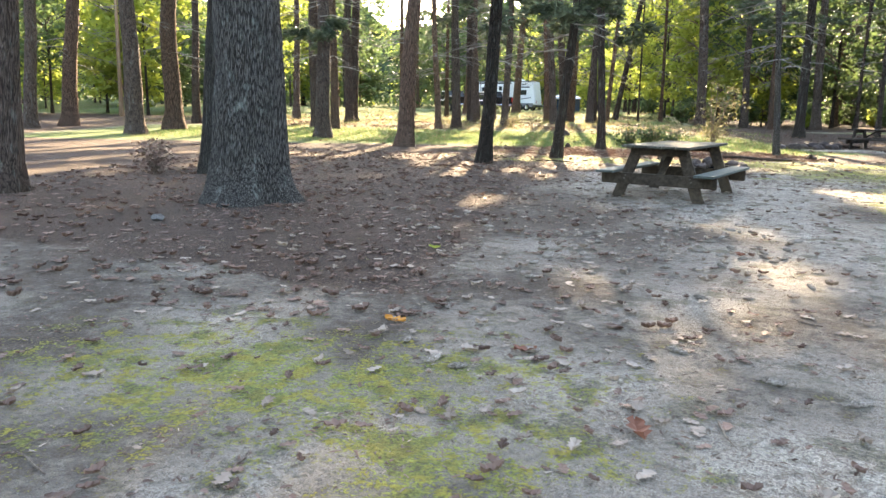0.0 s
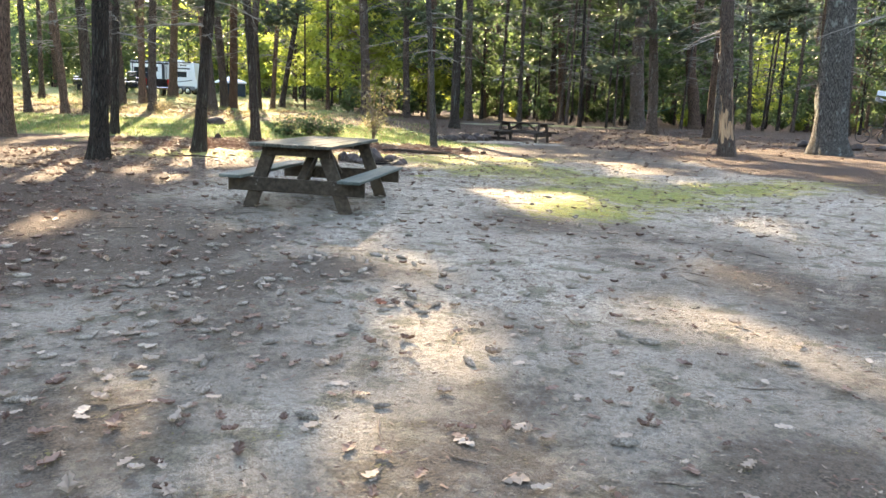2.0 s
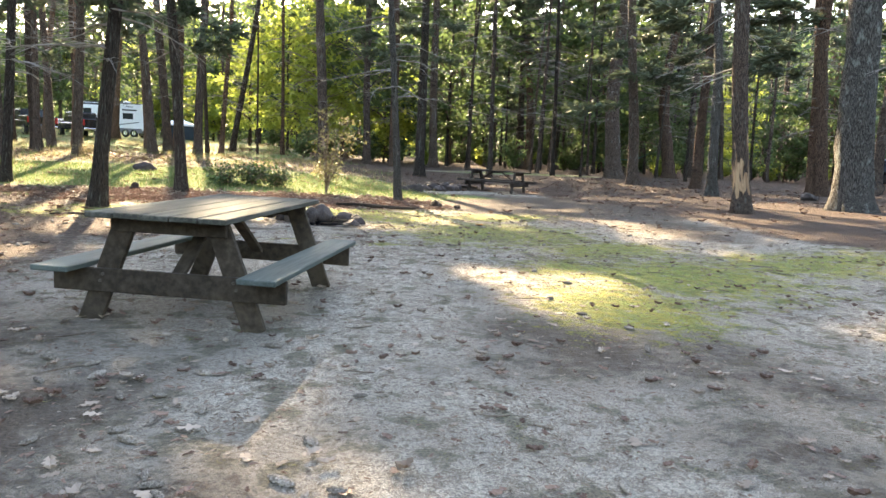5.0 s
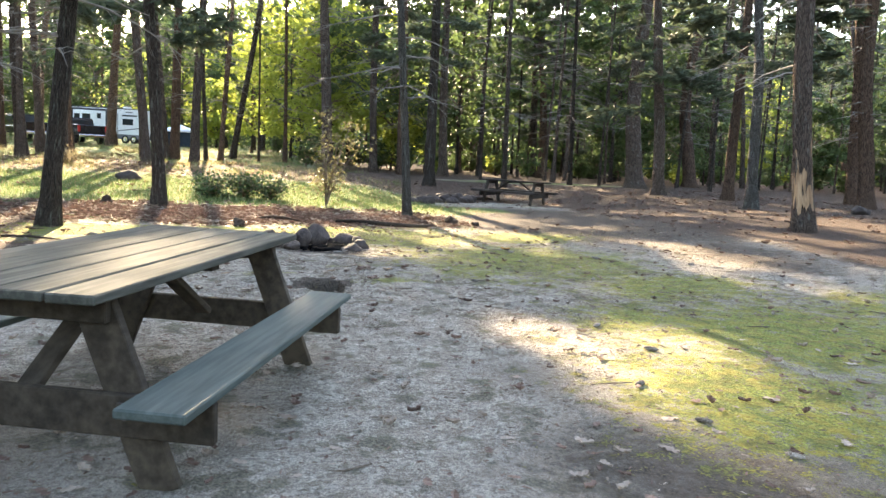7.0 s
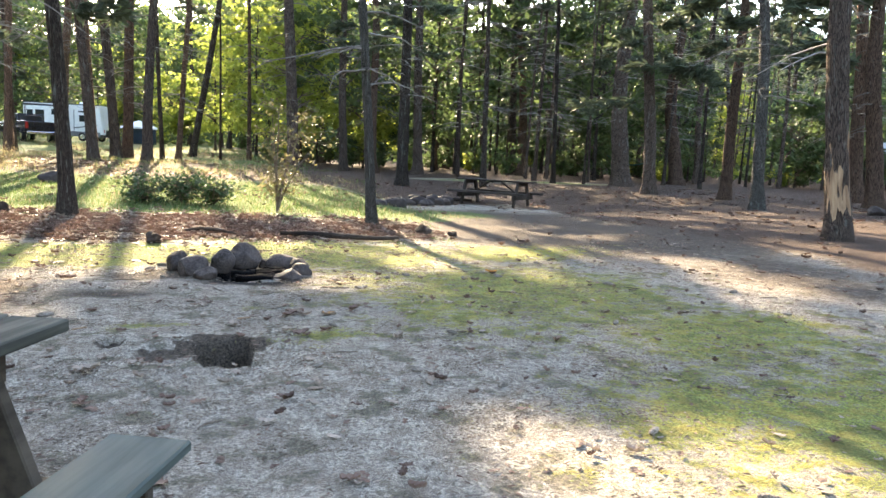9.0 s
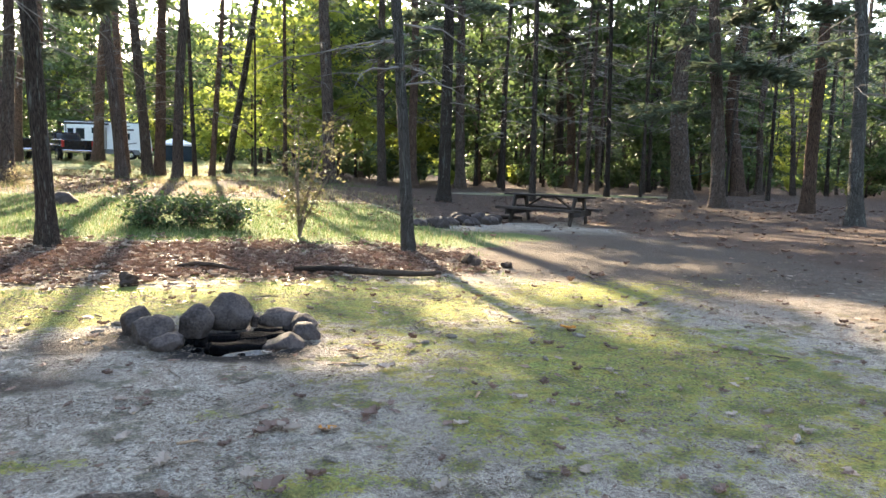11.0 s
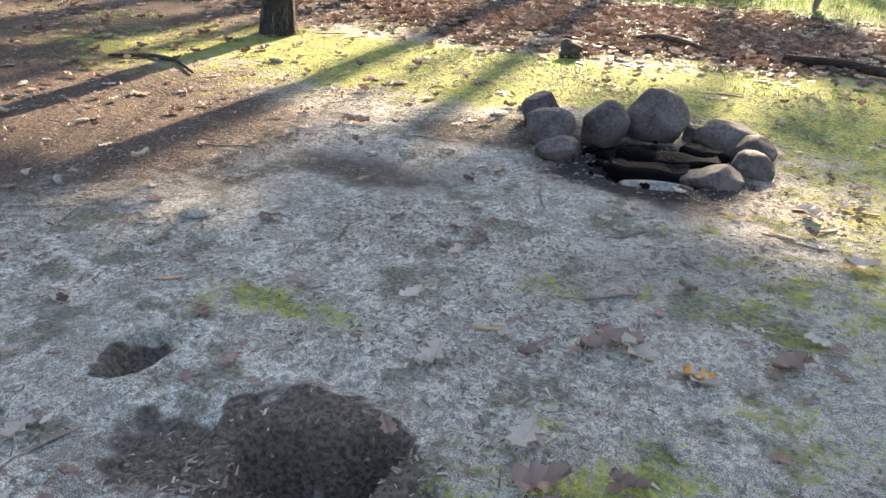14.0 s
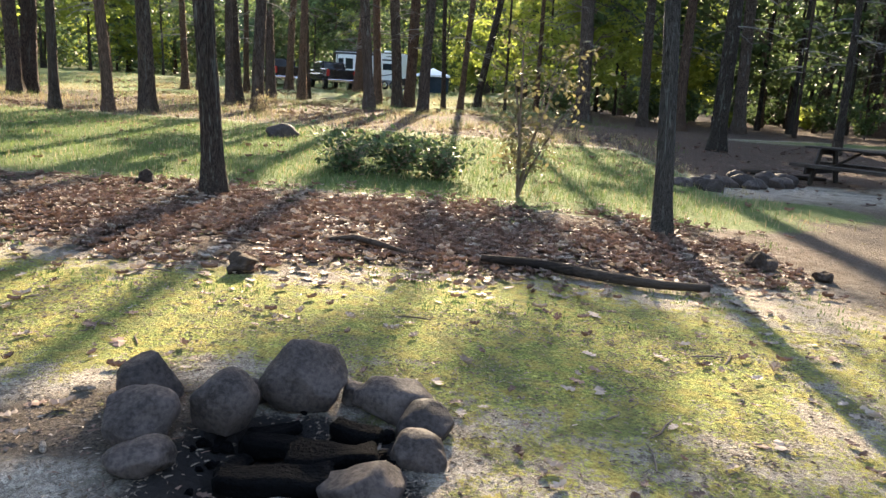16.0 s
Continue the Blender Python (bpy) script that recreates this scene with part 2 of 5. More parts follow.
CONE = surface("pine_cone_scales", (0.085, 0.068, 0.052), (0.36, 0.31, 0.26), 30, 0.85, bump=0.5, dist=0.006)
TWIG = surface("twig_wood", (0.075, 0.055, 0.042), (0.22, 0.175, 0.135), 20, 0.9)
BOUGH_WOOD = surface("grey_dead_bough", (0.13, 0.115, 0.10), (0.30, 0.275, 0.25), 20, 0.9)
DEADWOOD = surface("rotten_log", (0.022, 0.016, 0.013), (0.075, 0.055, 0.042), 12, 0.95, stretch=(0.2, 1, 1), bump=0.8, dist=0.02)
STONE = surface("field_stone", (0.022, 0.017, 0.015), (0.085, 0.065, 0.057), 12, 0.7, bump=0.7, dist=0.008, vary=0.35)
STONE_PALE = surface("pale_stone", (0.065, 0.06, 0.056), (0.15, 0.14, 0.13), 8, 0.8, bump=0.6, dist=0.015)
CHAR = surface("charred_wood", (0.0012, 0.0012, 0.0014), (0.0032, 0.0031, 0.0033), 14, 0.75, bump=0.9, dist=0.02)
for coarse, shine in ((CHAR, 0.05), (STONE, 0.2), (STONE_PALE, 0.15)):
    coarse.node_tree.nodes["Principled BSDF"].inputs["Specular IOR Level"].default_value = shine
MOSS = surface("tree_moss", (0.035, 0.045, 0.010), (0.095, 0.105, 0.025), 30, 1.0, bump=0.8, dist=0.02)
TABLE_TOP = surface("weathered_plank", (0.040, 0.040, 0.032), (0.115, 0.112, 0.090), 7, 0.8, stretch=(0.08, 1, 1), bump=0.5, dist=0.004)
TABLE_BENCH = surface("painted_bench_plank", (0.050, 0.064, 0.057), (0.105, 0.125, 0.112), 7, 0.7, stretch=(0.08, 1, 1), bump=0.4, dist=0.003, vary=0.12)
TABLE_FRAME = surface("stained_table_frame", (0.030, 0.023, 0.017), (0.085, 0.066, 0.047), 7, 0.8, stretch=(0.15, 0.6, 0.6), bump=0.5, dist=0.004)
OLD_TABLE = surface("dark_old_table", (0.020, 0.016, 0.013), (0.065, 0.052, 0.043), 7, 0.85, bump=0.5, dist=0.004)
BOLT = surface("rusted_bolt", (0.05, 0.042, 0.036), (0.12, 0.10, 0.085), 20, 0.6, 0.5, bump=0)
RV_WHITE = surface("trailer_shell", (0.66, 0.67, 0.66), (0.80, 0.80, 0.78), 1.2, 0.35, bump=0.05, vary=0.03)
RV_GREY = surface("trailer_skirt", (0.10, 0.10, 0.105), (0.16, 0.16, 0.165), 2, 0.5, bump=0.05)
BLACK = surface("black_plastic", (0.012, 0.012, 0.013), (0.028, 0.028, 0.03), 5, 0.5, bump=0.1)
RUBBER = surface("tyre_rubber", (0.012, 0.012, 0.012), (0.03, 0.03, 0.03), 9, 0.85)
TRUCK = surface("dark_truck_paint", (0.010, 0.011, 0.016), (0.016, 0.018, 0.024), 2, 0.2, bump=0)
CHROME = surface("bright_metal", (0.55, 0.55, 0.56), (0.75, 0.75, 0.75), 5, 0.25, 1.0, bump=0)
TAIL = surface("red_tail_light", (0.42, 0.02, 0.02), (0.55, 0.03, 0.03), 4, 0.25, bump=0)
TENT_BLUE = surface("blue_tent_cloth", (0.018, 0.03, 0.045), (0.04, 0.06, 0.085), 3, 0.8)
TENT_WHITE = surface("pale_canopy_cloth", (0.62, 0.68, 0.76), (0.78, 0.82, 0.87), 3, 0.7)
TAN = surface("tan_camper_shell", (0.30, 0.28, 0.25), (0.40, 0.37, 0.33), 2, 0.5, bump=0.05)
TEAL = surface("teal_hammock_cloth", (0.02, 0.10, 0.12), (0.04, 0.17, 0.19), 6, 0.8)


def glass_material():
    m, n, l, bs = material("window_glass")
    bs.inputs["Base Color"].default_value = (0.02, 0.025, 0.03, 1)
    bs.inputs["Roughness"].default_value = 0.08
    return m


GLASS = glass_material()
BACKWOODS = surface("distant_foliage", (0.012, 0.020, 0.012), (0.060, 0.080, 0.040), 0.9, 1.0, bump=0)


# ---- building helpers ----
def part(name, bm, mat, parent=None, label="", shade=False):
    me = bpy.data.meshes.new(name)
    bm.to_mesh(me)
    bm.free()
    return put_mesh(name, me, mat, parent, label, shade)


def put_mesh(name, me, mat, parent=None, label="", shade=False):
    if mat and not me.materials:
        me.materials.append(mat)
    if shade:
        me.polygons.foreach_set("use_smooth", [True] * len(me.polygons))
    ob = new(name, me)
    if parent:
        ob.parent = parent
    if label:
        ob["label"] = label
    return ob


def empty(name, m, label, category, group=""):
    ob = new(name)
    ob.empty_display_size = 0.2
    ob.matrix_world = m
    return tagged(ob, label, category, group)


def box(bm, sx, sy, sz, m=Matrix(), bevel=0.006):
    """A slightly bevelled block of that size about the origin of m."""
    made = bmesh.ops.create_cube(bm, size=1)["verts"]
    bmesh.ops.scale(bm, vec=(sx, sy, sz), verts=made)
    if bevel:
        es = list({e for v in made for e in v.link_edges})
        made = list({v for f in bmesh.ops.bevel(bm, geom=es, offset=bevel, segments=1, affect="EDGES")["faces"] for v in f.verts} | {v for v in made if v.is_valid})
    bmesh.ops.transform(bm, matrix=m, verts=made)


def blocks(*items, bevel=0.006):
    bm = bmesh.new()
    for sx, sy, sz, m in items:
        box(bm, sx, sy, sz, m, bevel)
    return bm


def tube(bm, pts, radii, segs=6):
    """A tapered tube along points."""
    rings = []
    for i, p in enumerate(pts):
        p = Vector(p)
        d = Vector(pts[min(i + 1, len(pts) - 1)]) - Vector(pts[max(i - 1, 0)])
        q = d.to_track_quat("Z", "Y")
        rings.append([bm.verts.new(p + q @ Vector((math.cos(a) * radii[i], math.sin(a) * radii[i], 0)))
                      for a in (2 * math.pi * k / segs for k in range(segs))])
    for a, b in zip(rings, rings[1:]):
        for k in range(segs):
            bm.faces.new((a[k], a[(k + 1) % segs], b[(k + 1) % segs], b[k]))
    bm.faces.new(rings[0][::-1])
    bm.faces.new(rings[-1])


def rod(a, b, r, segs=8, r2=None):
    bm = bmesh.new()
    tube(bm, (a, b), (r, r if r2 is None else r2), segs)
    return bm


def polys(name, verts, faces):
    me = bpy.data.meshes.new(name)
    me.from_pydata(verts, [], faces)
    me.update()
    return me


# ---- trees ----
def trunk_mesh(name, height, segs, rings, rng, flare=0.55, lumps=0.07, wobble=0.25):
    """A trunk of radius 1 at breast height, with a flared root collar."""
    verts, faces = [], []
    ph = [rng.uniform(0, 6.28) for _ in range(4)]
    off = rng.uniform(0, 50)
    for i in range(rings + 1):
        u = i / rings
        z = -0.35 + (height + 0.35) * u ** 1.7
        r = max(0.12, 1 - 0.72 * max(0.0, z) / height)
        foot = math.exp(-max(0.0, z) / 0.28)
        for k in range(segs):
            a = 2 * math.pi * k / segs
            root = 0.5 + 0.5 * math.sin(3 * a + ph[0]) * 0.7 + 0.25 * math.sin(5 * a + ph[1])
            rr = r * (1 + flare * foot * (0.35 + root)) * (1 + lumps * noise.noise((math.cos(a) * 2.2 + off, math.sin(a) * 2.2, z * 1.4)) * 2)
            cx = wobble * (math.sin(z * 0.35 + ph[2]) - math.sin(ph[2])) * smooth(0, 6, z)
            cy = wobble * (math.sin(z * 0.31 + ph[3]) - math.sin(ph[3])) * smooth(0, 6, z)
            verts.append((rr * math.cos(a) + cx, rr * math.sin(a) + cy, z))
    for i in range(rings):
        for k in range(segs):
            a, b = i * segs + k, i * segs + (k + 1) % segs
            faces.append((a, b, b + segs, a + segs))
    me = polys(name, verts, faces)
    me.polygons.foreach_set("use_smooth", [True] * len(me.polygons))
    return me


def needle_mesh(name, rng, low, high, reach, tufts, blade=0.34):
    """Sprays of needles along whorled boughs between two heights."""
    verts, faces = [], []
    boughs = max(8, int(tufts / 34))
    for _ in range(boughs):
        u = rng.random() ** 0.8
        z0 = low + (high - low) * u
        ln = reach * (1.05 - 0.75 * u) * rng.uniform(0.5, 1.1)
        a = rng.uniform(0, 6.283)
        droop = rng.uniform(-0.35, 0.10)
        side = Vector((-math.sin(a), math.cos(a), 0))
        for _ in range(34):
            t = rng.uniform(0.2, 1.0) ** 0.7
            p = Vector((math.cos(a) * ln * t, math.sin(a) * ln * t, z0 + droop * ln * t * t + rng.uniform(-0.12, 0.12)))
            p += side * rng.uniform(-0.5, 0.5) * ln * 0.5 * t
            for _ in range(7):
                d = Vector((math.cos(a) + rng.uniform(-1, 1), math.sin(a) + rng.uniform(-1, 1), rng.uniform(-0.7, 0.5))).normalized()
                w = d.cross(Vector((rng.uniform(-1, 1), rng.uniform(-1, 1), rng.uniform(-1, 1)))).normalized() * blade * 0.11
                k = len(verts)
                e = p + d * blade * rng.uniform(0.7, 1.3)
                verts += [tuple(p - w * 0.5), tuple(p + w * 0.5), tuple((p + e) * 0.5 + w), tuple(e), tuple((p + e) * 0.5 - w)]
                faces.append((k, k + 1, k + 2, k + 3, k + 4))
    return polys(name, verts, faces)


def bough_mesh(name, rng, low, high, reach, count, droop=-0.25):
    """Bare dead boughs with side twigs."""
    bm = bmesh.new()
    for _ in range(count):
        z0, a, ln = rng.uniform(low, high), rng.uniform(0, 6.283), reach * rng.uniform(0.35, 1.0)
        pts = []
        for i in range(5):
            t = i / 4
            pts.append(Vector((math.cos(a + 0.25 * t) * ln * t, math.sin(a + 0.25 * t) * ln * t, z0 + droop * ln * t * t + 0.05 * rng.uniform(-1, 1))))
        tube(bm, pts, [0.022 * (1 - 0.8 * i / 4) for i in range(5)], 4)
        for _ in range(5):
            i = rng.randrange(1, 4)
            s = rng.choice((-1, 1)) * rng.uniform(0.5, 1.1)
            e = pts[i] + Vector((math.cos(a + s), math.sin(a + s), rng.uniform(-0.5, 0.15))) * ln * rng.uniform(0.15, 0.4)
            tube(bm, (pts[i], (pts[i] + e) / 2 + Vector((0, 0, 0.04)), e), (0.008, 0.006, 0.003), 3)
    me = bpy.data.meshes.new(name)
    bm.to_mesh(me)
    bm.free()
    return me


def leaf_cloud(name, rng, clumps, leaves, size, spread, low, high, reach):
    """Broad leaves in clumps of uneven size with gaps between them."""
    verts, faces = [], []
    for _ in range(clumps):
        u = rng.random()
        z0 = low + (high - low) * u
        r = reach * (0.35 + 0.75 * math.sin(math.pi * (0.12 + 0.8 * u))) * rng.uniform(0.25, 1.0)
        a = rng.uniform(0, 6.283)
        c = Vector((r * math.cos(a), r * math.sin(a), z0))
        s = spread * rng.uniform(0.5, 1.3)
        for _ in range(int(leaves * rng.uniform(0.5, 1.4))):
            p = c + Vector((rng.gauss(0, s), rng.gauss(0, s), rng.gauss(0, s * 0.45)))
            q = Euler((rng.uniform(-1.0, 1.0), rng.uniform(-1.0, 1.0), rng.uniform(0, 6.28)))
            w = size * rng.uniform(0.6, 1.4)
            k = len(verts)
            for x, y, z in ((-0.55, 0, 0), (-0.1, -0.38, 0.05), (0.6, 0, 0), (-0.1, 0.38, 0.05)):
                v = Vector((x * w, y * w, z * w))
                v.rotate(q)
                verts.append(tuple(p + v))
            faces.append((k, k + 1, k + 2, k + 3))
    return polys(name, verts, faces)


def limb_mesh(name, rng, low, high, reach, count):
    """Forked living limbs that carry a broad crown."""
    bm = bmesh.new()
    for _ in range(count):
        z0, a, ln = rng.uniform(low, high), rng.uniform(0, 6.283), reach * rng.uniform(0.5, 1.0)
        pts = [Vector((math.cos(a) * ln * t, math.sin(a) * ln * t, z0 + ln * (0.55 * t + 0.1 * math.sin(5 * t)))) for t in (0, 0.35, 0.7, 1)]
        tube(bm, pts, (0.05, 0.038, 0.024, 0.008), 5)
        for s in (-0.6, 0.5):
            e = pts[1] + Vector((math.cos(a + s), math.sin(a + s), 0.5)) * ln * 0.5
            tube(bm, (pts[1], e), (0.025, 0.006), 4)
    me = bpy.data.meshes.new(name)
    bm.to_mesh(me)
    bm.free()
    return me


rng = random.Random(11)
TRUNKS = [trunk_mesh("trunk", 19, 18, 26, rng, wobble=w) for w in (0.3, 0.7, 0.5, 1.0)]
FAR_TRUNKS = [trunk_mesh("trunk", 19, 9, 9, rng, 0.6, 0.04, w) for w in (0.3, 0.9, 0.6)]
CROWNS = [needle_mesh("crown", rng, lo, 20.5, 2.5, n) for lo, n in ((10.0, 640), (11.5, 560), (9.0, 700), (12.5, 520))]
# thick made-up crowns above the view, added to block sun from the near ground
SHADING_CROWNS = [needle_mesh("crown", rng, lo, 20.5, 2.6, 1300) for lo in (11.0, 11.6)]
LOW_CROWNS = [needle_mesh("crown", rng, lo, 17.5, 3.1, n) for lo, n in ((4.6, 1050), (5.6, 1000), (3.6, 1150))]
DENSE_CROWNS = [needle_mesh("crown", rng, lo, 15.5, 3.3, n) for lo, n in ((1.6, 1400), (2.4, 1300))]
BOUGHS = [bough_mesh("dead_branchwork", rng, lo, 10.0, 2.4, 26) for lo in (2.4, 3.2, 4.2)]
LEAVES = [leaf_cloud("crown", rng, 70, 46, 0.26, 0.42, lo, hi, r) for lo, hi, r in ((1.6, 9.5, 2.9), (3.0, 12.0, 3.2), (0.8, 5.5, 2.3))]
LIVE_BOUGHS = [limb_mesh("living_branchwork", rng, lo, hi, r, 14) for lo, hi, r in ((1.6, 7.5, 2.4), (3.0, 9.5, 2.8), (0.6, 3.5, 1.8))]
trees = 0


def lean(x, y, lx, ly, turn, sink=0.0):
    z = Vector((lx, ly, 1)).normalized()
    q = Vector((0, 0, 1)).rotation_difference(z).to_matrix().to_4x4()
    return Matrix.Translation((x, y, land(x, y) - sink)) @ q @ Matrix.Rotation(turn, 4, "Z")


def pine(x, y, r, lx=0.0, ly=0.0, skin=None, low=False, far=False, label="", dead=True, dense=False, wide=1.0, tall=1.0):
    """A tall pine with a bare lower trunk; low: live boughs hang within sight. wide, tall: stretch the mostly unseen
    crown to shade the ground.
    """
    global trees
    trees += 1
    k = trees
    text = label or ("tall straight pine with furrowed grey-brown bark" if not low else "tall pine with dark needled boughs hanging low")
    t = empty("pine_tree", lean(x, y, lx, ly, k * 2.4), text, "tree", "pines of the wood")
    tr = put_mesh("trunk", (FAR_TRUNKS[k % 3] if far else TRUNKS[k % 4]), None, t)
    tr.scale = (r * 0.84, r * 0.84, tall)
    set_skin(tr, skin or (BARK_PINE if k % 3 else BARK_RED))
    crown = put_mesh("crown", SHADING_CROWNS[k % 2] if tall > 1 and not low else DENSE_CROWNS[k % 2] if dense else LOW_CROWNS[k % 3] if low else CROWNS[k % 4], NEEDLES, t)
    s = 0.8 + 0.35 * ((k * 37) % 10) / 10
    crown.scale = (s * wide, s * wide, tall)
    if dead:
        tagged(put_mesh("dead_branchwork", BOUGHS[k % 3], BOUGH_WOOD, t), kind="stuff")
    return t


def set_skin(ob, mat):
    """Material on the object, so that trunks share one mesh."""
    if not ob.data.materials:
        ob.data.materials.append(mat)
    ob.material_slots[0].link = "OBJECT"
    ob.material_slots[0].material = mat


def broadleaf(x, y, r, kind, mat, s=1.0, label="", height=None):
    global trees
    trees += 1
    k = trees
    t = empty("broadleaf_tree", lean(x, y, 0, 0, k * 1.7), label or "slender broadleaf tree with sunlit yellow-green leaves", "tree", "broadleaf trees of the wood")
    tr = put_mesh("trunk", FAR_TRUNKS[k % 3], None, t)
    tr.scale = (r, r, (0.5, 0.62, 0.28)[kind] * s)
    set_skin(tr, BARK_DARK)
    lm = put_mesh("living_branchwork", LIVE_BOUGHS[kind], TWIG, t)
    lm.scale = (s, s, s)
    lm["kind"] = "stuff"
    cr = put_mesh("crown", LEAVES[kind], None, t)
    cr.scale = (s, s, s)
    set_skin(cr, mat)
    return t


# trees about the clearing: x, y, radius, lean; wide, tall and some low crowns are set to shade the ground
oak = empty("oak_tree", lean(-2.77, 8.35, 0.029, 0.013, 0.4), "massive old oak with rough grey lichen-flecked bark", "tree")
ot = put_mesh("trunk", trunk_mesh("trunk", 16, 72, 90, random.Random(3), 0.55, 0.05, 0.2), None, oak)
ot.scale = (0.50, 0.50, 1)
set_skin(ot, BARK_OAK)
ol = put_mesh("living_branchwork", LIVE_BOUGHS[1], BARK_OAK, oak)
ol.location = (0, 0, 5)
ol["kind"] = "stuff"
oc = put_mesh("crown", LEAVES[1], None, oak)
oc.location, oc.scale = (0, 0, 4.5), (1.5, 1.5, 1.2)
set_skin(oc, LEAF_GREEN)
pine(-5.3, 11.9, 0.13, 0.066, 0.033, BARK_OAK, label="slim grey-barked tree beside the massive oak")
pine(-6.6, 8.3, 0.24, 0.046, 0.039)
A = pine(1.41, 19.65, 0.165, 0.071, 0.0, BARK_DARK, wide=1.5, label="leaning slim dark tree at the edge of the leaf litter")
B = pine(2.84, 23.4, 0.155, -0.048, 0.002, BARK_DARK, wide=1.5, label="slim dark tree with a swollen root collar")
G = pine(-0.36, 16.8, 0.20, 0.068, 0.007, BARK_DARK, wide=1.5, label="dark-barked tree leaning over the needle duff")
C = pine(8.25, 23.05, 0.115, -0.067, 0.016, BARK_OAK, label="slim grey tree beside the fallen log", wide=1.5)
D = pine(16.05, 19.1, 0.25, -0.08, 0.085, BARK_PINE, label="pine with its bark stripped to bare tan wood near the foot")
pine(19.9, 19.3, 0.58, -0.071, 0.073, BARK_OAK, label="very thick grey-barked tree on the needle floor")
E19 = pine(17.0, 13.7, 0.25, -0.015, 0.02, BARK_OAK, label="flaky grey-barked tree with a moss-covered foot")
pine(-3.75, 22.9, 0.33, 0.024, 0.005, BARK_RED, label="thick reddish tree with a sunlit spreading root", wide=1.7)
H = pine(-7.8, 26.2, 0.34, -0.01, -0.004, wide=1.7)
pine(-9.44, 32.75, 0.25, 0.006, 0.002, wide=1.7)
pine(-10.9, 40.0, 0.30)
pine(-15.6, 25.7, 0.43, 0.034, 0.022)
pine(-16.0, 29.4, 0.48, 0.033, 0.019)
pine(-17.9, 35.0, 0.26, 0.014, 0.007)
pine(-22.2, 28.0, 0.33, 0.042, 0.034)
pine(-22.0, 30.4, 0.44, 0.036, 0.027)
pine(-27.8, 43.4, 0.17, skin=BARE_WOOD, label="thin pale dead trunk leaning among the pines", far=True)
pine(-15.3, 43.0, 0.26, far=True)
pine(-4.7, 34.9, 0.19, -0.038, -0.007, wide=1.7)
pine(-3.9, 35.6, 0.27, -0.01, 0.0, wide=1.7)
pine(-4.2, 43.9, 0.29, -0.039, -0.005, low=True, wide=1.2, tall=1.3)
pine(0.29, 52.2, 0.25, -0.046, -0.001, far=True, wide=1.7, tall=1.5)
pine(-1.7, 38.9, 0.24, 0.01, 0.003, low=True, wide=1.3)
pine(-6.8, 60.7, 0.30, 0.051, 0.013, BARK_RED, far=True)
pine(-2.76, 63.0, 0.40, 0.053, 0.008, BARK_RED, far=True)
pine(0.85, 46.3, 0.27, -0.068, -0.009, wide=1.7, tall=1.5)
pine(1.45, 51.2, 0.31, -0.058, -0.005, wide=1.7, tall=1.5)
pine(1.95, 51.9, 0.32, 0.028, 0.002, BARK_RED, wide=1.7, tall=1.5)
pine(3.14, 47.0, 0.28, 0.016, 0.001, low=True, wide=1.1, tall=1.5)
pine(3.72, 52.0, 0.14, -0.05, -0.002, dead=False, wide=1.7, tall=1.5)
pine(4.55, 52.6, 0.19, 0.049, 0.001, wide=1.8, tall=1.4)
pine(5.3, 55.5, 0.24, 0.163, 0.0, BARK_DARK, label="tree slanting strongly among upright pines", wide=1.7, tall=1.5)
pine(6.87, 53.9, 0.08, -0.013, 0.0, far=True, dead=False, wide=1.7, tall=1.42)
pine(8.6, 54.8, 0.15, -0.018, 0.001, far=True, wide=1.7, tall=1.45)
pine(10.3, 48.2, 0.37, -0.034, 0.004, wide=1.7, tall=1.5)
pine(13.2, 49.0, 0.28, -0.039, 0.008, wide=1.7, tall=1.2)
pine(14.5, 47.5, 0.28, -0.05, 0.013, low=True, wide=1.4, tall=1.3)
pine(13.0, 36.9, 0.28, -0.011, 0.003, BARK_DARK, low=True, wide=1.45)
pine(17.5, 48.8, 0.32, -0.038, 0.012, wide=1.7, tall=1.5)
pine(22.6, 60.5, 0.25, -0.022, 0.008, far=True)
pine(27.2, 62.4, 0.27, -0.025, 0.011, far=True)
pine(27.8, 57.8, 0.33, -0.039, 0.019, low=True)
pine(27.4, 55.4, 0.39, -0.037, 0.018, low=True, wide=1.45)
pine(34.3, 64.2, 0.28, -0.046, 0.025, far=True)
pine(36.0, 63.0, 0.38, 0.022, -0.013, low=True, far=True)
pine(37.8, 61.8, 0.21, -0.047, 0.03, far=True)
pine(25.9, 40.9, 0.55, -0.047, 0.033, low=True, wide=1.45, label="thick dark pine beyond the second picnic table")
pine(22.9, 34.3, 0.31, -0.043, 0.033, low=True, wide=1.45)
pine(35.0, 48.2, 0.52, -0.052, 0.042, low=True)
pine(40.3, 52.7, 0.30, 0.011, -0.009, far=True)
pine(44.0, 53.5, 0.23, -0.061, 0.056, far=True)
pine(24.2, 31.3, 0.26, -0.018, 0.017, low=True, wide=1.45)
pine(21.1, 26.4, 0.22, -0.053, 0.056, BARK_OAK, low=True, wide=1.4)
pine(45.0, 49.5, 0.18, -0.012, 0.013, far=True)
pine(27.9, 28.0, 0.34, -0.054, 0.064, low=True, wide=1.45)
pine(46.0, 45.0, 0.22, -0.075, 0.087, far=True)
pine(-3.74, 52.3, 0.25, 0.006, 0.001, BARK_RED, far=True, wide=1.7, tall=1.5)
pine(31.2, 31.6, 0.35, -0.062, 0.061)
pine(28.9, 25.2, 0.30, -0.031, 0.036)
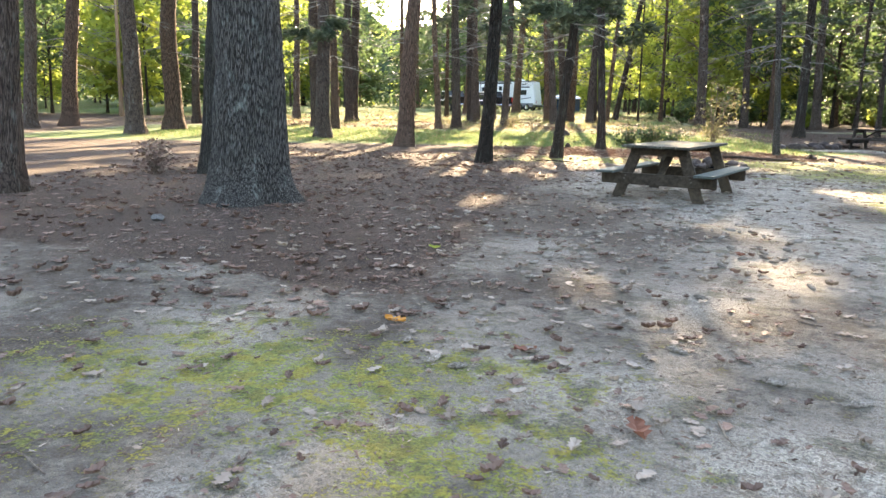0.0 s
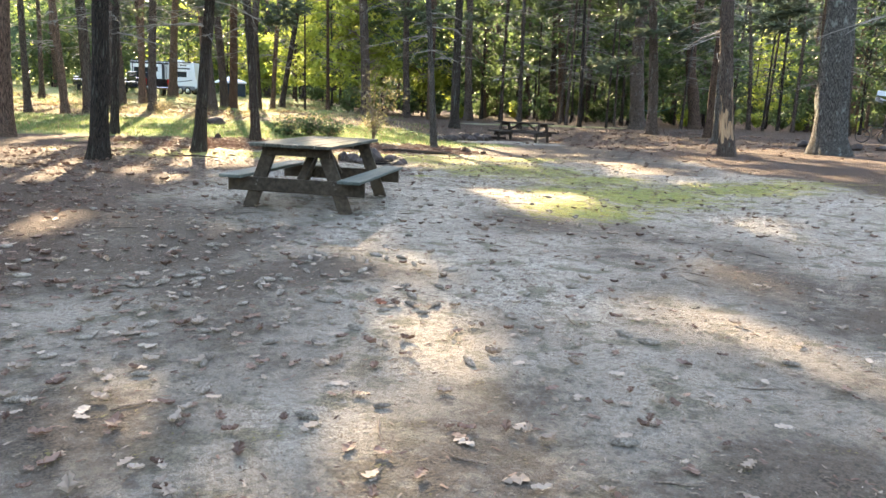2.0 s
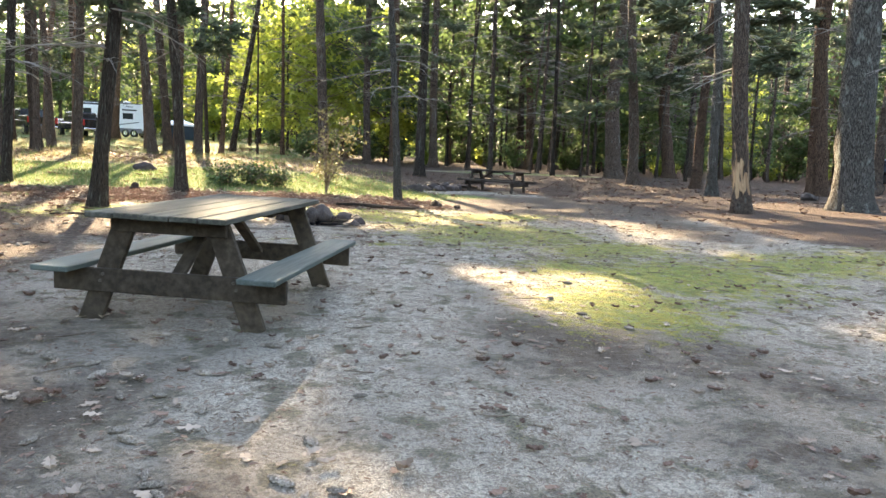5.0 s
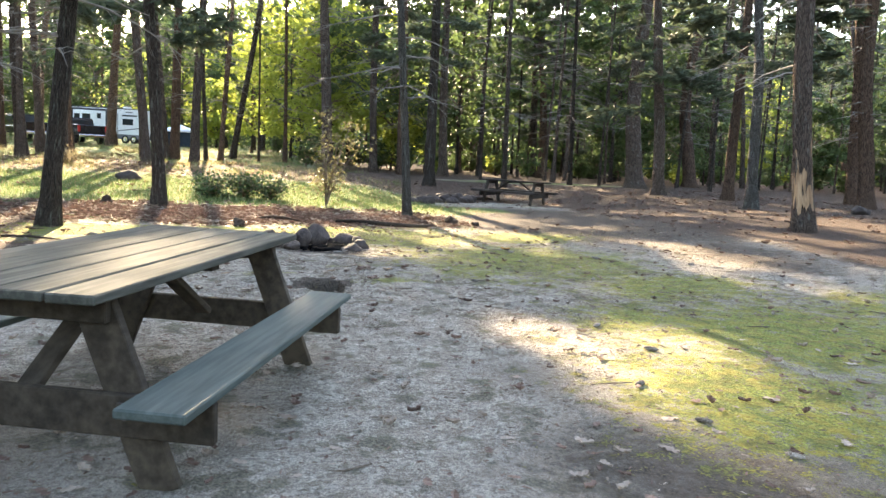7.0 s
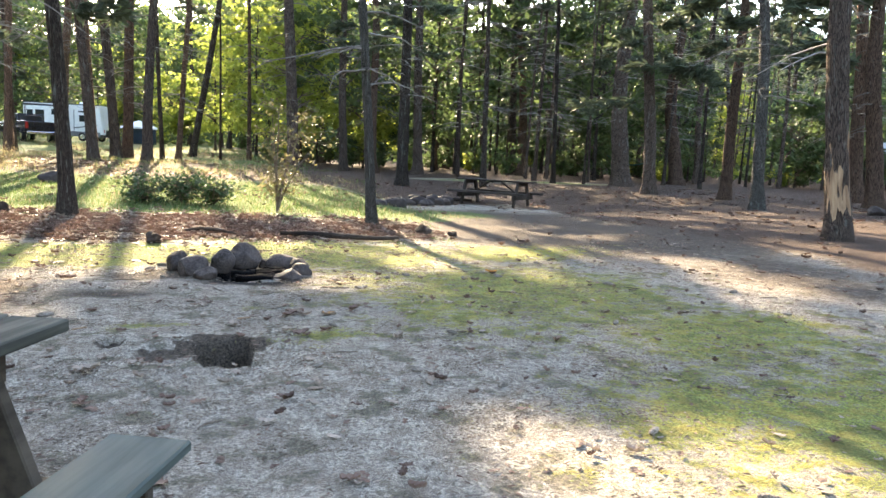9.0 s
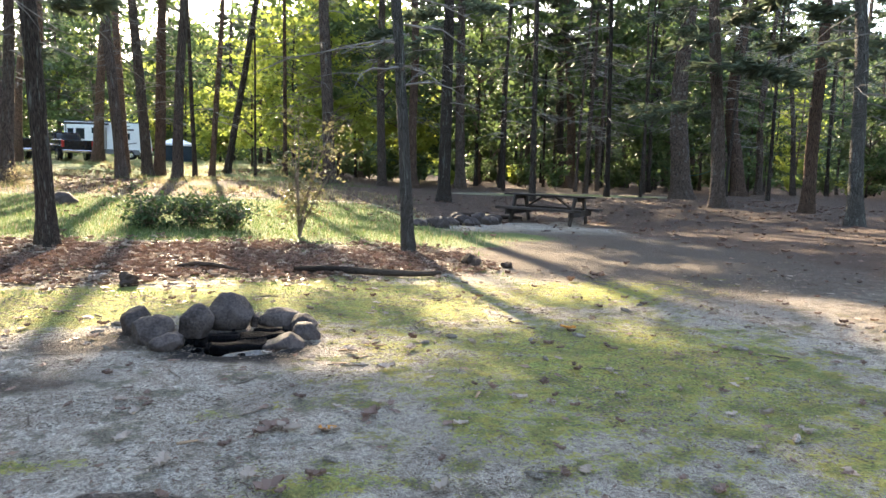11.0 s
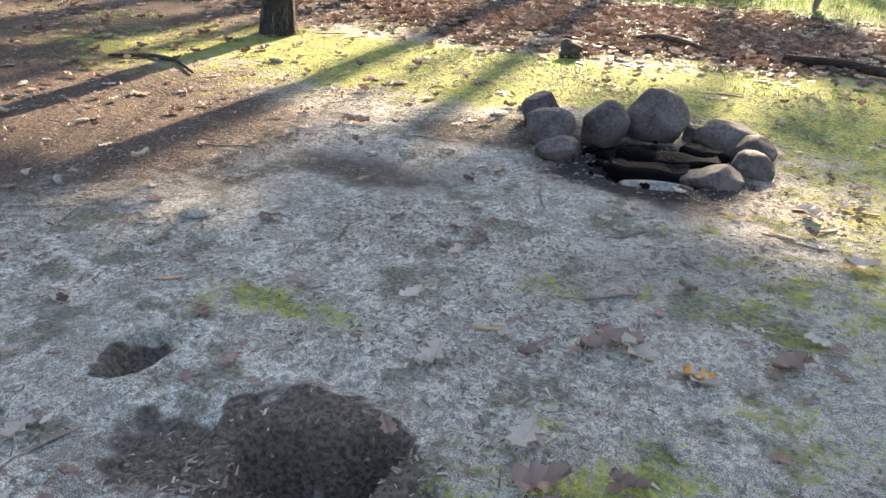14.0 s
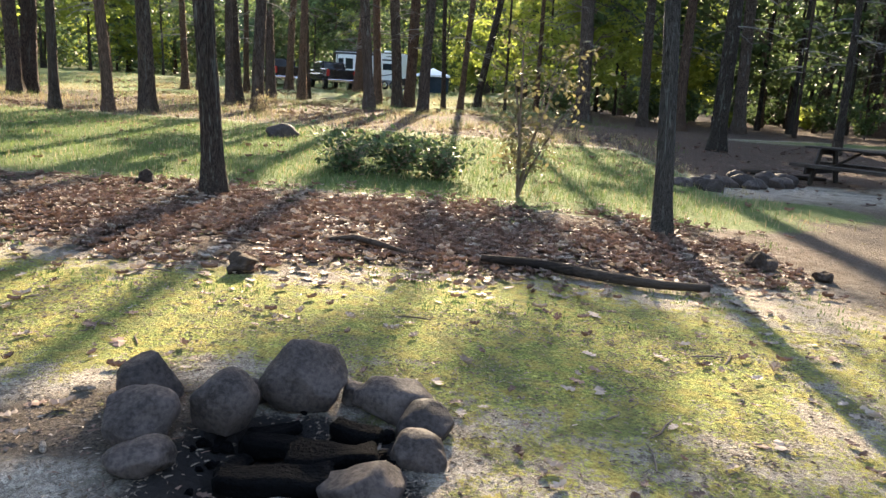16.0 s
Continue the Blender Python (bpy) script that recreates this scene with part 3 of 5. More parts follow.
pine(38.0, 34.0, 0.37, -0.015, 0.017)
pine(31.4, 26.0, 0.26, -0.044, 0.055)
pine(-11.0, 40.9, 0.35, 0.038, 0.025)
pine(-6.0, 34.4, 0.16, 0.007, 0.004, wide=1.7)
pine(-11.1, 55.0, 0.24, -0.013, -0.006, far=True)
pine(-10.2, 54.8, 0.19, far=True)
pine(-3.85, 42.2, 0.19, -0.012, -0.004)
pine(-7.6, 55.0, 0.19, far=True)
pine(-4.6, 49.8, 0.26, -0.019, -0.006, far=True, wide=1.7, tall=1.5)
pine(-3.8, 53.5, 0.22, -0.019, -0.005, far=True, wide=1.7, tall=1.5)
pine(-1.3, 24.9, 0.14, 0.056, 0.031, BARK_DARK, wide=1.6)
pine(-10.8, 33.7, 0.23, -0.007, -0.005)
pine(-12.6, 39.2, 0.36, 0.014, 0.009)

# the wood goes on around: more pines and broadleaf trees out to the sides and behind; the unseen ones are added to
# close off the light
fill = random.Random(5)
TAKEN = [(o.location.x, o.location.y) for o in scene.objects if o.name.startswith(("pine_tree", "oak_tree"))]


def free(x, y, gap):
    return all((x - a) ** 2 + (y - b) ** 2 > gap * gap for a, b in TAKEN)


count = 0
while count < 185:
    a, d = fill.uniform(0, 6.283), fill.uniform(24, 85)
    x, y = 5 + d * math.sin(a), 18 + d * math.cos(a)
    ahead = y > 5 and abs(math.atan2(x - 4, y - 5)) < 0.95
    if (ahead and d < 52) or not free(x, y, 3.0) or (-20 < x < 9 and 38 < y < 88) or (34 < x < 56 and 26 < y < 50):
        continue
    TAKEN.append((x, y))
    pine(x, y, fill.uniform(0.14, 0.36), fill.uniform(-0.03, 0.03), fill.uniform(-0.03, 0.03), low=fill.random() < 0.45, far=True, dead=fill.random() < 0.4,
         dense=x > 12 and y > 26 and fill.random() < 0.45)
    count += 1
for x, y, r, k, m, s in ((9.5, 60, 0.09, 0, LEAF_LIME, 1.0), (11.5, 57, 0.10, 0, LEAF_LIME, 1.15), (14.0, 62, 0.10, 1, LEAF_LIME, 1.0),
                         (7.0, 64, 0.08, 0, LEAF_LIME, 0.9), (16.5, 58, 0.08, 2, LEAF_LIME, 1.1), (37, 52, 0.08, 0, LEAF_GREEN, 0.8),
                         (31, 52, 0.07, 2, LEAF_GREEN, 0.7), (43, 57, 0.08, 0, LEAF_GREEN, 0.8), (19.5, 66, 0.1, 0, LEAF_LIME, 0.9)):
    broadleaf(x, y, r, k, m, s)
    TAKEN.append((x, y))
count = 0
while count < 190:
    a, d = fill.uniform(-1.25, 1.25), fill.uniform(48, 112)
    x, y = 4 + d * math.sin(a), 6 + d * math.cos(a)
    if not free(x, y, 1.8) or (-20 < x < 8 and 38 < y < 84) or (33 < x < 56 and 26 < y < 50):
        continue
    if x > 18 and fill.random() < 0.4:
        count += 1
        continue
    TAKEN.append((x, y))
    broadleaf(x, y, fill.uniform(0.06, 0.13), fill.choice((0, 1, 1, 2)), LEAF_LIME if fill.random() < (0.4 if x < 18 else 0.05) else LEAF_GREEN, fill.uniform(0.9, 1.6),
              "green understorey tree in the depth of the wood")
    count += 1

# slim pines that crowd the slope beyond the dirt
count = 0
while count < 75:
    x, y = fill.uniform(17, 66), fill.uniform(36, 92)
    if not free(x, y, 1.7) or (33 < x < 56 and 26 < y < 50) or not 0.28 < math.atan2(x - 4, y - 5) < 0.95:
        continue
    TAKEN.append((x, y))
    pine(x, y, fill.uniform(0.08, 0.17), fill.uniform(-0.03, 0.03), fill.uniform(-0.03, 0.03), BARK_DARK if fill.random() < 0.6 else BARK_PINE, far=True,
         dead=fill.random() < 0.6)
    count += 1

# low boughs that hang into sight
LOW_BOUGH = [needle_mesh("hanging_foliage", rng, lo, lo + 1.9, 2.6, 320, 0.26) for lo in (2.7, 3.1)]
for k, tree in enumerate((A, G, H, B)):
    put_mesh("hanging_foliage", LOW_BOUGH[k % 2], NEEDLES, tree)
put_mesh("hanging_foliage", LOW_BOUGH[1], NEEDLES, oak).scale = (1.15, 1.15, 1.1)

# bare wood where the bark is gone, moss on a foot
def sleeve(name, tree, r, z0, z1, arc, mat, label, rngs):
    """A thin patch wrapped on a trunk between two heights."""
    verts, faces = [], []
    n, mrows = 20, 16
    a0, a1 = arc
    for i in range(mrows + 1):
        edge = 0.14 * noise.noise((i * 0.4, 1.0, 4.0))
        for k in range(n + 1):
            a = a0 + edge + (a1 - a0) * k / n
            u = min(k, n - k) / n
            rag = noise.noise((math.cos(a) * 2.5, math.sin(a) * 2.5, 3.0))
            z = z0 + (0.3 * rag + 0.12 * noise.noise((a * 9, 1.0, 3.0))) * min(1.0, z0 + 0.4) + (z1 - z0) * i / mrows * (1 + 0.35 * rag + 0.15 * noise.noise((a * 11, 5.0, 3.0)))
            rr = r * 0.86 * (1 + 0.55 * math.exp(-max(0, z) / 0.28) * 0.95) * (0.94 if u < 0.03 else 1.005) + 0.01 * noise.noise((a * 3, z * 3, 2))
            verts.append((rr * math.cos(a), rr * math.sin(a), z))
    for i in range(mrows):
        for k in range(n):
            j = i * (n + 1) + k
            faces.append((j, j + 1, j + n + 2, j + n + 1))
    return put_mesh(name, polys(name, verts, faces), mat, tree, label, True)


def toward(tree, x, y):
    """The turn about the trunk that faces a place."""
    v = tree.matrix_world.inverted() @ Vector((x, y, 1.0))
    return math.atan2(v.y, v.x)


bpy.context.view_layer.update()
face = toward(D, 4, 6)
sleeve("bare_wood", D, 0.238, 0.5, 2.1, (face - 1.2, face + 1.2), BARE_WOOD, "bare tan wood without bark", 1)
sleeve("moss", E19, 0.27, -0.1, 0.34, (0, 6.283), MOSS, "green moss on the tree foot", 2)


def far_woods(name, label, a0, a1, count, mat, seed, top=26, near=92):
    """The depth of the wood: loose leaf masses far off, thinner towards the top."""
    r = random.Random(seed)
    verts, faces = [], []
    while len(faces) < count:
        a, d = r.uniform(a0, a1), r.uniform(near, near + 36)
        z = top * r.random() ** 1.3
        if noise.noise((a * 14, z * 0.16, seed)) < -0.12 + 0.012 * z:
            continue
        c = Vector((5 + d * math.sin(a), 18 + d * math.cos(a), land(5 + d * math.sin(a), 18 + d * math.cos(a)) + z))
        for _ in range(5):
            p = c + Vector((r.gauss(0, 0.8), r.gauss(0, 0.8), r.gauss(0, 0.6)))
            q = Euler((r.uniform(-1, 1), r.uniform(-1, 1), r.uniform(0, 6.28)))
            w, k = r.uniform(0.3, 0.7), len(verts)
            for x, y, zz in ((-0.55, 0, 0), (-0.1, -0.38, 0.05), (0.6, 0, 0), (-0.1, 0.38, 0.05)):
                v = Vector((x * w, y * w, zz * w))
                v.rotate(q)
                verts.append(tuple(p + v))
            faces.append((k, k + 1, k + 2, k + 3))
    return tagged(put_mesh(name, polys(name, verts, faces), mat), label, "woods", kind="stuff")


far_woods("far_woods", "green leaves in the depth of the wood", -1.3, 0.1, 36000, LEAF_GREEN, 3, 24, 86)
far_woods("far_woods", "green leaves in the depth of the wood", 0.0, 1.3, 40000, LEAF_GREEN, 6)
far_woods("far_woods", "dark needles in the depth of the wood", 0.12, 1.3, 60000, NEEDLES, 7)
far_woods("far_woods", "yellowing leaves in the depth of the wood", -1.3, 0.3, 16000, LEAF_LIME, 4)
# added all round, unseen behind the path, to close off the low sky
far_woods("far_woods", "dark needles in the depth of the wood", -3.14, 3.14, 40000, NEEDLES, 5)
far_woods("far_woods", "low green undergrowth in the depth of the wood", -1.5, 1.5, 24000, LEAF_GREEN, 8, 4.5, 72)


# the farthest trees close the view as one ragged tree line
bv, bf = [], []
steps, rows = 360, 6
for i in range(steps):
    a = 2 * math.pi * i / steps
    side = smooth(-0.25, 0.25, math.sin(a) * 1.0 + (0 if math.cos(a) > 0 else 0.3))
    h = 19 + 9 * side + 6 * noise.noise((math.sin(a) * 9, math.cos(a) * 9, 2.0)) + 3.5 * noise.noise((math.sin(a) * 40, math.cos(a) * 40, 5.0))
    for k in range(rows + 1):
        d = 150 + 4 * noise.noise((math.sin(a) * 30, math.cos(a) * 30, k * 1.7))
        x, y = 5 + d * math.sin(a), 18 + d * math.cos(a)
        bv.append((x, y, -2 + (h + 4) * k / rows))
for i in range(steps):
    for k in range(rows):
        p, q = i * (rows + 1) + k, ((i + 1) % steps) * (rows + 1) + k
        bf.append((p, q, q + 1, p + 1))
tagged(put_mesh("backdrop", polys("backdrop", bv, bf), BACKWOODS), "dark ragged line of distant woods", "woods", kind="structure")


# ---- ground ----
def spaced(lo, hi, dense, far):
    """Grid lines: fine inside the dense stretches, ever wider outside."""
    out, v, step = [], lo, 0.12
    while v < hi:
        out.append(v)
        v += next((s for a, b, s in dense if a <= v < b), 0.12)
    for sign, start in ((-1, lo), (1, out[-1])):
        v, step = start, 0.2
        while abs(v) < far:
            step *= 1.14
            v += sign * step
            out.append(v)
    return sorted(set(out))


def masks(x, y):
    """Shares of moss, needle duff, turf, dark dirt and ash at a place."""
    w = noise.noise((x * 0.35, y * 0.35, 5.0)) * 0.5 + noise.noise((x * 1.1, y * 1.1, 9.0)) * 0.35
    xs, ys = x + w, y + w * 0.8
    moss = max(0.72 * bump_at(xs, ys, 0.2, 2.1, 1.7, 1.0), 0.62 * bump_at(xs, ys, 1.1, 1.3, 1.0, 0.6), 1.0 * bump_at(xs, ys, 8.3, 16.3, 1.9, 2.3),
               1.0 * bump_at(xs, ys, 8.9, 12.0, 2.0, 1.7), 0.9 * bump_at(xs, ys, 11.5, 12.5, 2.4, 1.2), 0.9 * bump_at(xs, ys, 9.6, 19.2, 1.5, 1.0),
               1.5 * bump_at(xs, ys, 3.8, 19.0, 3.4, 1.0), 1.5 * bump_at(xs, ys, 6.7, 19.2, 2.0, 1.3), 0.75 * bump_at(xs, ys, 7.0, 17.3, 0.9, 1.2),
               1.0 * bump_at(xs, ys, 7.3, 10.6, 1.1, 1.2), 0.9 * bump_at(xs, ys, 7.9, 12.7, 1.1, 0.9), 0.9 * bump_at(xs, ys, 9.2, 14.2, 1.5, 1.2), 0.7 * bump_at(x, y, 5.8, 14.7, 0.6, 0.3),
               0.75 * bump_at(x, y, 4.5, 15.12, 0.45, 0.13), 0.6 * bump_at(x, y, 5.3, 15.7, 0.2, 0.15), 0.7 * bump_at(xs, ys, 1.0, 18.4, 2.2, 0.8))
    duff = max(smooth(1.6, -0.8, x - 0.06 * y) * smooth(3.0, 4.6, y + 0.35 * x + w), smooth(12.2, 15.0, x + w - 0.1 * (y - 16)), smooth(27.5, 31, y - 0.35 * max(0, x - 10) + w),
               1.1 * bump_at(xs, ys, 4.4, 22.5, 5.0, 2.1) ** 0.7, 0.75 * bump_at(xs, ys, 0.5, 14.0, 2.2, 4.5), 0.95 * bump_at(xs, ys, 2.0, 16.6, 1.5, 2.0), smooth(-6, -9, y + w), smooth(-8, -11, x + w))
    turf = max(smooth(23.8, 25.2, y + w * 0.7 + 0.12 * abs(x - 2)) * smooth(37, 32, y + w) * smooth(11.5, 9.0, x + w) * smooth(-24, -15, x),
               1.0 * bump_at(xs, ys, 10.4, 26.0, 2.2, 1.5), 0.8 * bump_at(xs, ys, 21, 42, 9, 2.0), 0.62 * smooth(44, 50, y) * smooth(14, 8, x) + 0.35 * w)
    duff *= 1 - 0.9 * smooth(0.3, 0.6, turf)
    rg = 0.07 * noise.noise((x * 8, y * 8, 31.0)) + 0.05 * noise.noise((x * 19, y * 19, 33.0))
    dirt = max(1.15 * bump_at(xs, ys, 12.6, 22.5, 4.6, 6.0), 0.55 * bump_at(xs, ys, 3.4, 10.8, 1.3, 1.6), 1.1 * bump_at(xs, ys, 4.4, 17.35, 0.6, 0.45), 1.1 * bump_at(xs, ys, 5.3, 16.85, 0.9, 0.22), 0.8 * bump_at(xs, ys, 3.9, 16.4, 0.8, 0.4),
               0.56 - 0.28 * smooth(9, 12.5, y) - 0.12 * smooth(5, 8, x) + 0.6 * w, 0.75 * bump_at(xs, ys, 12.3, 16.5, 1.8, 3.0), 1.3 * (1 - smooth(0.05, 0.13, abs(math.hypot((x - 4.98) / 1.05, y - 14.46) - 0.22) + rg)) * smooth(14.2, 14.4, y),
               1.0 * (1 - smooth(0.10, 0.24, math.hypot((x - 4.64) / 1.3, (y - 14.40) / 0.8) + rg)), 1.5 * (1 - smooth(0.05, 0.12, math.hypot(x - 4.25, (y - 14.70) * 0.7) + rg)))
    moss *= smooth(0.26, 0.42, math.hypot(x - 5.0, y - 14.35))
    ash = 1.5 * bump_at(x, y, 5.47, 17.36, 0.55, 0.45) + 0.42 * bump_at(x, y, 5.5, 16.95, 0.65, 0.26)
    return moss, duff, turf, dirt, ash


XS = spaced(-7, 15, ((3.9, 5.5, 0.022), (5.5, 6.6, 0.05)), 500)
YS = spaced(-2.5, 27, ((13.8, 14.9, 0.022), (14.9, 18.6, 0.08)), 500)
gv = [(x, y, fine(x, y) if -8 < x < 30 and -3 < y < 40 else land(x, y)) for y in YS for x in XS]
nx = len(XS)
gf = [(j * nx + i, j * nx + i + 1, (j + 1) * nx + i + 1, (j + 1) * nx + i) for j in range(len(YS) - 1) for i in range(nx - 1)]
gm = polys("ground", gv, gf)
cover = np.array([masks(v[0], v[1]) for v in gv], dtype=np.float32)
for i, key in enumerate(("moss", "duff", "turf", "dirt", "ash")):
    gm.attributes.new(key, "FLOAT", "POINT").data.foreach_set("value", np.ascontiguousarray(cover[:, i]))
ground = put_mesh("ground", gm, GROUND, None, "", True)
tagged(ground, "sandy campsite ground with moss, pine needles and thin grass", "ground", kind="structure")


# ---- picnic tables ----
def picnic_table(m, label, top_mat, bench_mat, frame_mat, length=2.35, top_z=0.85, width=1.08, reach=0.755, thick=0.04):
    """Trestle table with two benches on one frame: planks run along x."""
    t = empty("picnic_table", m, label, "picnic table", "picnic tables of the camp")
    step = width / 5
    for i in range(5):
        part("top_plank", blocks((length + 0.014 * ((i * 7) % 3 - 1), step - 0.009, 0.04, pose(0, (i - 2) * step, top_z - 0.02 + 0.002 * (i % 2), 0.4 * (i - 2), 0, 0)), bevel=0.006), top_mat, t)
    for s in (-1, 1):
        part("bench_plank", blocks((length + 0.1, 0.28, thick, pose(0, s * reach, 0.442 - thick / 2)), bevel=0.007), bench_mat, t, "grey-green worn bench plank" if bench_mat is TABLE_BENCH else "")
    ex = 0.90
    a = math.degrees(math.atan2(0.30, top_z - 0.04))
    for e in (-1, 1):
        for s in (-1, 1):
            leg = part("leg", blocks((0.045, 0.17, top_z + 0.02, pose(e * ex, s * 0.49, top_z / 2 - 0.035, s * a, 0, 0)), bevel=0.005), frame_mat, t)
            for z in (0.36, 0.31):
                part("bolt", rod((e * (ex + 0.06), s * (0.64 - 0.4 * z), z), (e * (ex + 0.076), s * (0.64 - 0.4 * z), z), 0.013, 8), BOLT, leg)
        part("bench_support", blocks((0.042, 2 * reach + 0.27, 0.175, pose(e * (ex + 0.045), 0, 0.312)), bevel=0.006), frame_mat, t)
        part("top_cleat", blocks((0.042, width - 0.16, 0.11, pose(e * (ex + 0.045), 0, top_z - 0.098)), bevel=0.005), frame_mat, t)
        part("brace", blocks((0.78, 0.10, 0.04, pose(e * (ex - 0.38), 0, 0.54, 0, e * 33, 0)), bevel=0.004), frame_mat, t)
    part("middle_cleat", blocks((0.09, width - 0.12, 0.04, pose(0, 0, top_z - 0.062)), bevel=0.004), frame_mat, t)
    return t


picnic_table(pose(3.43, 10.98, land(3.4, 11), 0, 0, 65.3), "weathered wooden picnic table with grey-green benches on sandy ground", TABLE_TOP, TABLE_BENCH, TABLE_FRAME, 2.33, 0.835, 1.03, 0.75)
picnic_table(pose(14.2, 30.4, land(14.2, 30.4) + 0.02, 0, 0, -48), "old dark wooden picnic table on the needle floor", OLD_TABLE, OLD_TABLE, OLD_TABLE, 2.5, 0.80, 0.8, 0.72, 0.07)


# ---- stones ----
def stone_bm(sx, sy, sz, seed, rough=0.16):
    """A field stone: a ball knocked flat on a few sides, then worn."""
    r = random.Random(int(seed * 100) + 5)
    flats = []
    for _ in range(9):
        d = Vector((r.gauss(0, 1), r.gauss(0, 1), r.gauss(0, 0.8))).normalized()
        flats.append((d, r.uniform(0.62, 0.90)))
    bm = bmesh.new()
    bmesh.ops.create_icosphere(bm, subdivisions=4 if sx > 0.06 else 2, radius=1)
    for v in bm.verts:
        p = v.co.copy()
        q = p * (1 + rough * noise.noise(p * 1.1 + Vector((seed * 7.3, 0, 0))) * 1.6)
        for d, reach in flats:
            over = q.dot(d) - reach
            if over > 0:
                q -= d * over * 0.95
        q += p * (rough * 0.22 * noise.noise(p * 3.2 + Vector((seed * 3.1, 5, 0))) + 0.025 * noise.noise(p * 8 + Vector((seed, 0, 3))))
        q.z = max(q.z, -0.55)
        v.co = (q.x * sx * 1.06, q.y * sy * 1.06, q.z * sz * 1.06)
    return bm


def stone(x, y, sx, sy, sz, seed, turn, mat, label, group, up=0.3, name="stone", tilt=0):
    ob = part(name, stone_bm(sx, sy, sz, seed), mat, None, "", True)
    ob.matrix_world = pose(x, y, fine(x, y) + sz * up, tilt, 0, turn)
    return tagged(ob, label, "stone", group)


RING = "stones of the fire ring"
stone(4.68, 17.82, 0.15, 0.14, 0.15, 1, 20, STONE, "round sooty field stone in the fire ring", RING, 0.50)
stone(4.82, 17.47, 0.165, 0.15, 0.145, 2, 70, STONE, "round grey field stone in the fire ring", RING, 0.50)
stone(4.96, 17.20, 0.13, 0.11, 0.085, 3, 10, STONE, "low angular stone in the fire ring", RING, 0.40)
stone(5.13, 17.60, 0.155, 0.13, 0.155, 4, 40, STONE, "upright dark stone in the fire ring", RING, 0.60)
stone(5.42, 17.93, 0.20, 0.17, 0.185, 5, 5, STONE, "largest domed reddish-grey stone of the fire ring", RING, 0.62)
stone(5.86, 17.90, 0.20, 0.15, 0.12, 6, -15, STONE, "broad rough stone in the fire ring", RING, 0.55)
stone(6.01, 17.70, 0.13, 0.11, 0.10, 7, 30, STONE, "blocky stone in the fire ring", RING, 0.45)
stone(6.00, 17.45, 0.115, 0.10, 0.085, 8, 0, STONE, "blocky flat-topped stone in the fire ring", RING, 0.45)
stone(5.82, 17.22, 0.15, 0.12, 0.10, 9, 15, STONE, "smooth pale-grey stone at the front of the fire ring", RING, 0.42)
stone(5.55, 17.06, 0.18, 0.085, 0.045, 10, 12, STONE_PALE, "flat whitish stone slab at the front of the fire ring", RING, 0.3)
stone(5.64, 17.98, 0.09, 0.08, 0.07, 61, 33, STONE, "small sooty stone wedged into the fire ring", RING, 0.5)
stone(5.16, 17.90, 0.10, 0.09, 0.07, 62, 80, STONE, "small dark stone behind the fire ring", RING, 0.4)
stone(-3.0, 6.35, 0.085, 0.075, 0.065, 11, 0, STONE_PALE, "small pale stone lying on needle duff", "", 0.5)
srng = random.Random(8)
for i in range(16):
    u = i / 15
    stone(9.9 + 2.6 * u + srng.uniform(-0.15, 0.15), 27.9 + 2.3 * u + srng.uniform(-0.4, 0.4), srng.uniform(0.16, 0.3), srng.uniform(0.14, 0.24), srng.uniform(0.12, 0.2),
          20 + i, srng.uniform(0, 360), STONE, "grey stone heaped in a far fire ring", "stones of the far fire ring", 0.5)
for i in range(7):
    stone(24.5 + srng.uniform(-1, 1), 23.5 + srng.uniform(-1, 1), srng.uniform(0.15, 0.3), 0.2, srng.uniform(0.12, 0.2), 40 + i, srng.uniform(0, 360), STONE,
          "grey stone on the needle floor", "stones under the pines", 0.5)
stone(1.5, 31.0, 0.36, 0.25, 0.2, 60, 20, STONE, "weathered grey boulder lying in the grass", "", 0.45, "boulder")


# charred logs in the fire ring
def charred(x, y, ln, r, turn, up, seed):
    bm = bmesh.new()
    box(bm, ln, r * 1.7, r * 1.4, Matrix(), 0.015)
    bmesh.ops.subdivide_edges(bm, edges=bm.edges[:], cuts=4, use_grid_fill=True)
    for v in bm.verts:
        v.co += Vector(noise.noise_vector(v.co * 7 + Vector((seed * 5, 0, 0)))) * 0.032
    ob = part("charred_log", bm, CHAR, None, "", True)
    ob.matrix_world = pose(x, y, fine(x, y) + up, 4, 0, turn)
    return tagged(ob, "half-burnt black log lying in the fire ring", "log", "logs in the fire ring")


charred(5.48, 17.22, 0.44, 0.07, 8, 0.07, 1)
charred(5.66, 17.38, 0.36, 0.07, 12, 0.09, 2)
charred(5.45, 17.47, 0.40, 0.055, -4, 0.08, 3)
charred(5.28, 17.33, 0.18, 0.04, 60, 0.04, 4)
charred(5.72, 17.60, 0.26, 0.05, -25, 0.05, 5)
charred(5.36, 17.62, 0.24, 0.045, 30, 0.05, 6)
chunk = random.Random(77)
for i in range(46):
    a, d = chunk.uniform(0, 6.283), 0.42 * math.sqrt(chunk.random())
    x, y, w = 5.48 + d * 1.05 * math.cos(a), 17.42 + d * math.sin(a), chunk.uniform(0.018, 0.045)
    ob = part("charcoal_lump", stone_bm(w, w * chunk.uniform(0.6, 1), w * 0.7, 200 + i, 0.5), CHAR)
    ob.matrix_world = pose(x, y, fine(x, y) + w * 0.35, 0, 0, chunk.uniform(0, 360))
    tagged(ob, "black lump of charcoal in the ashes", "charcoal", "charcoal in the fire ring")

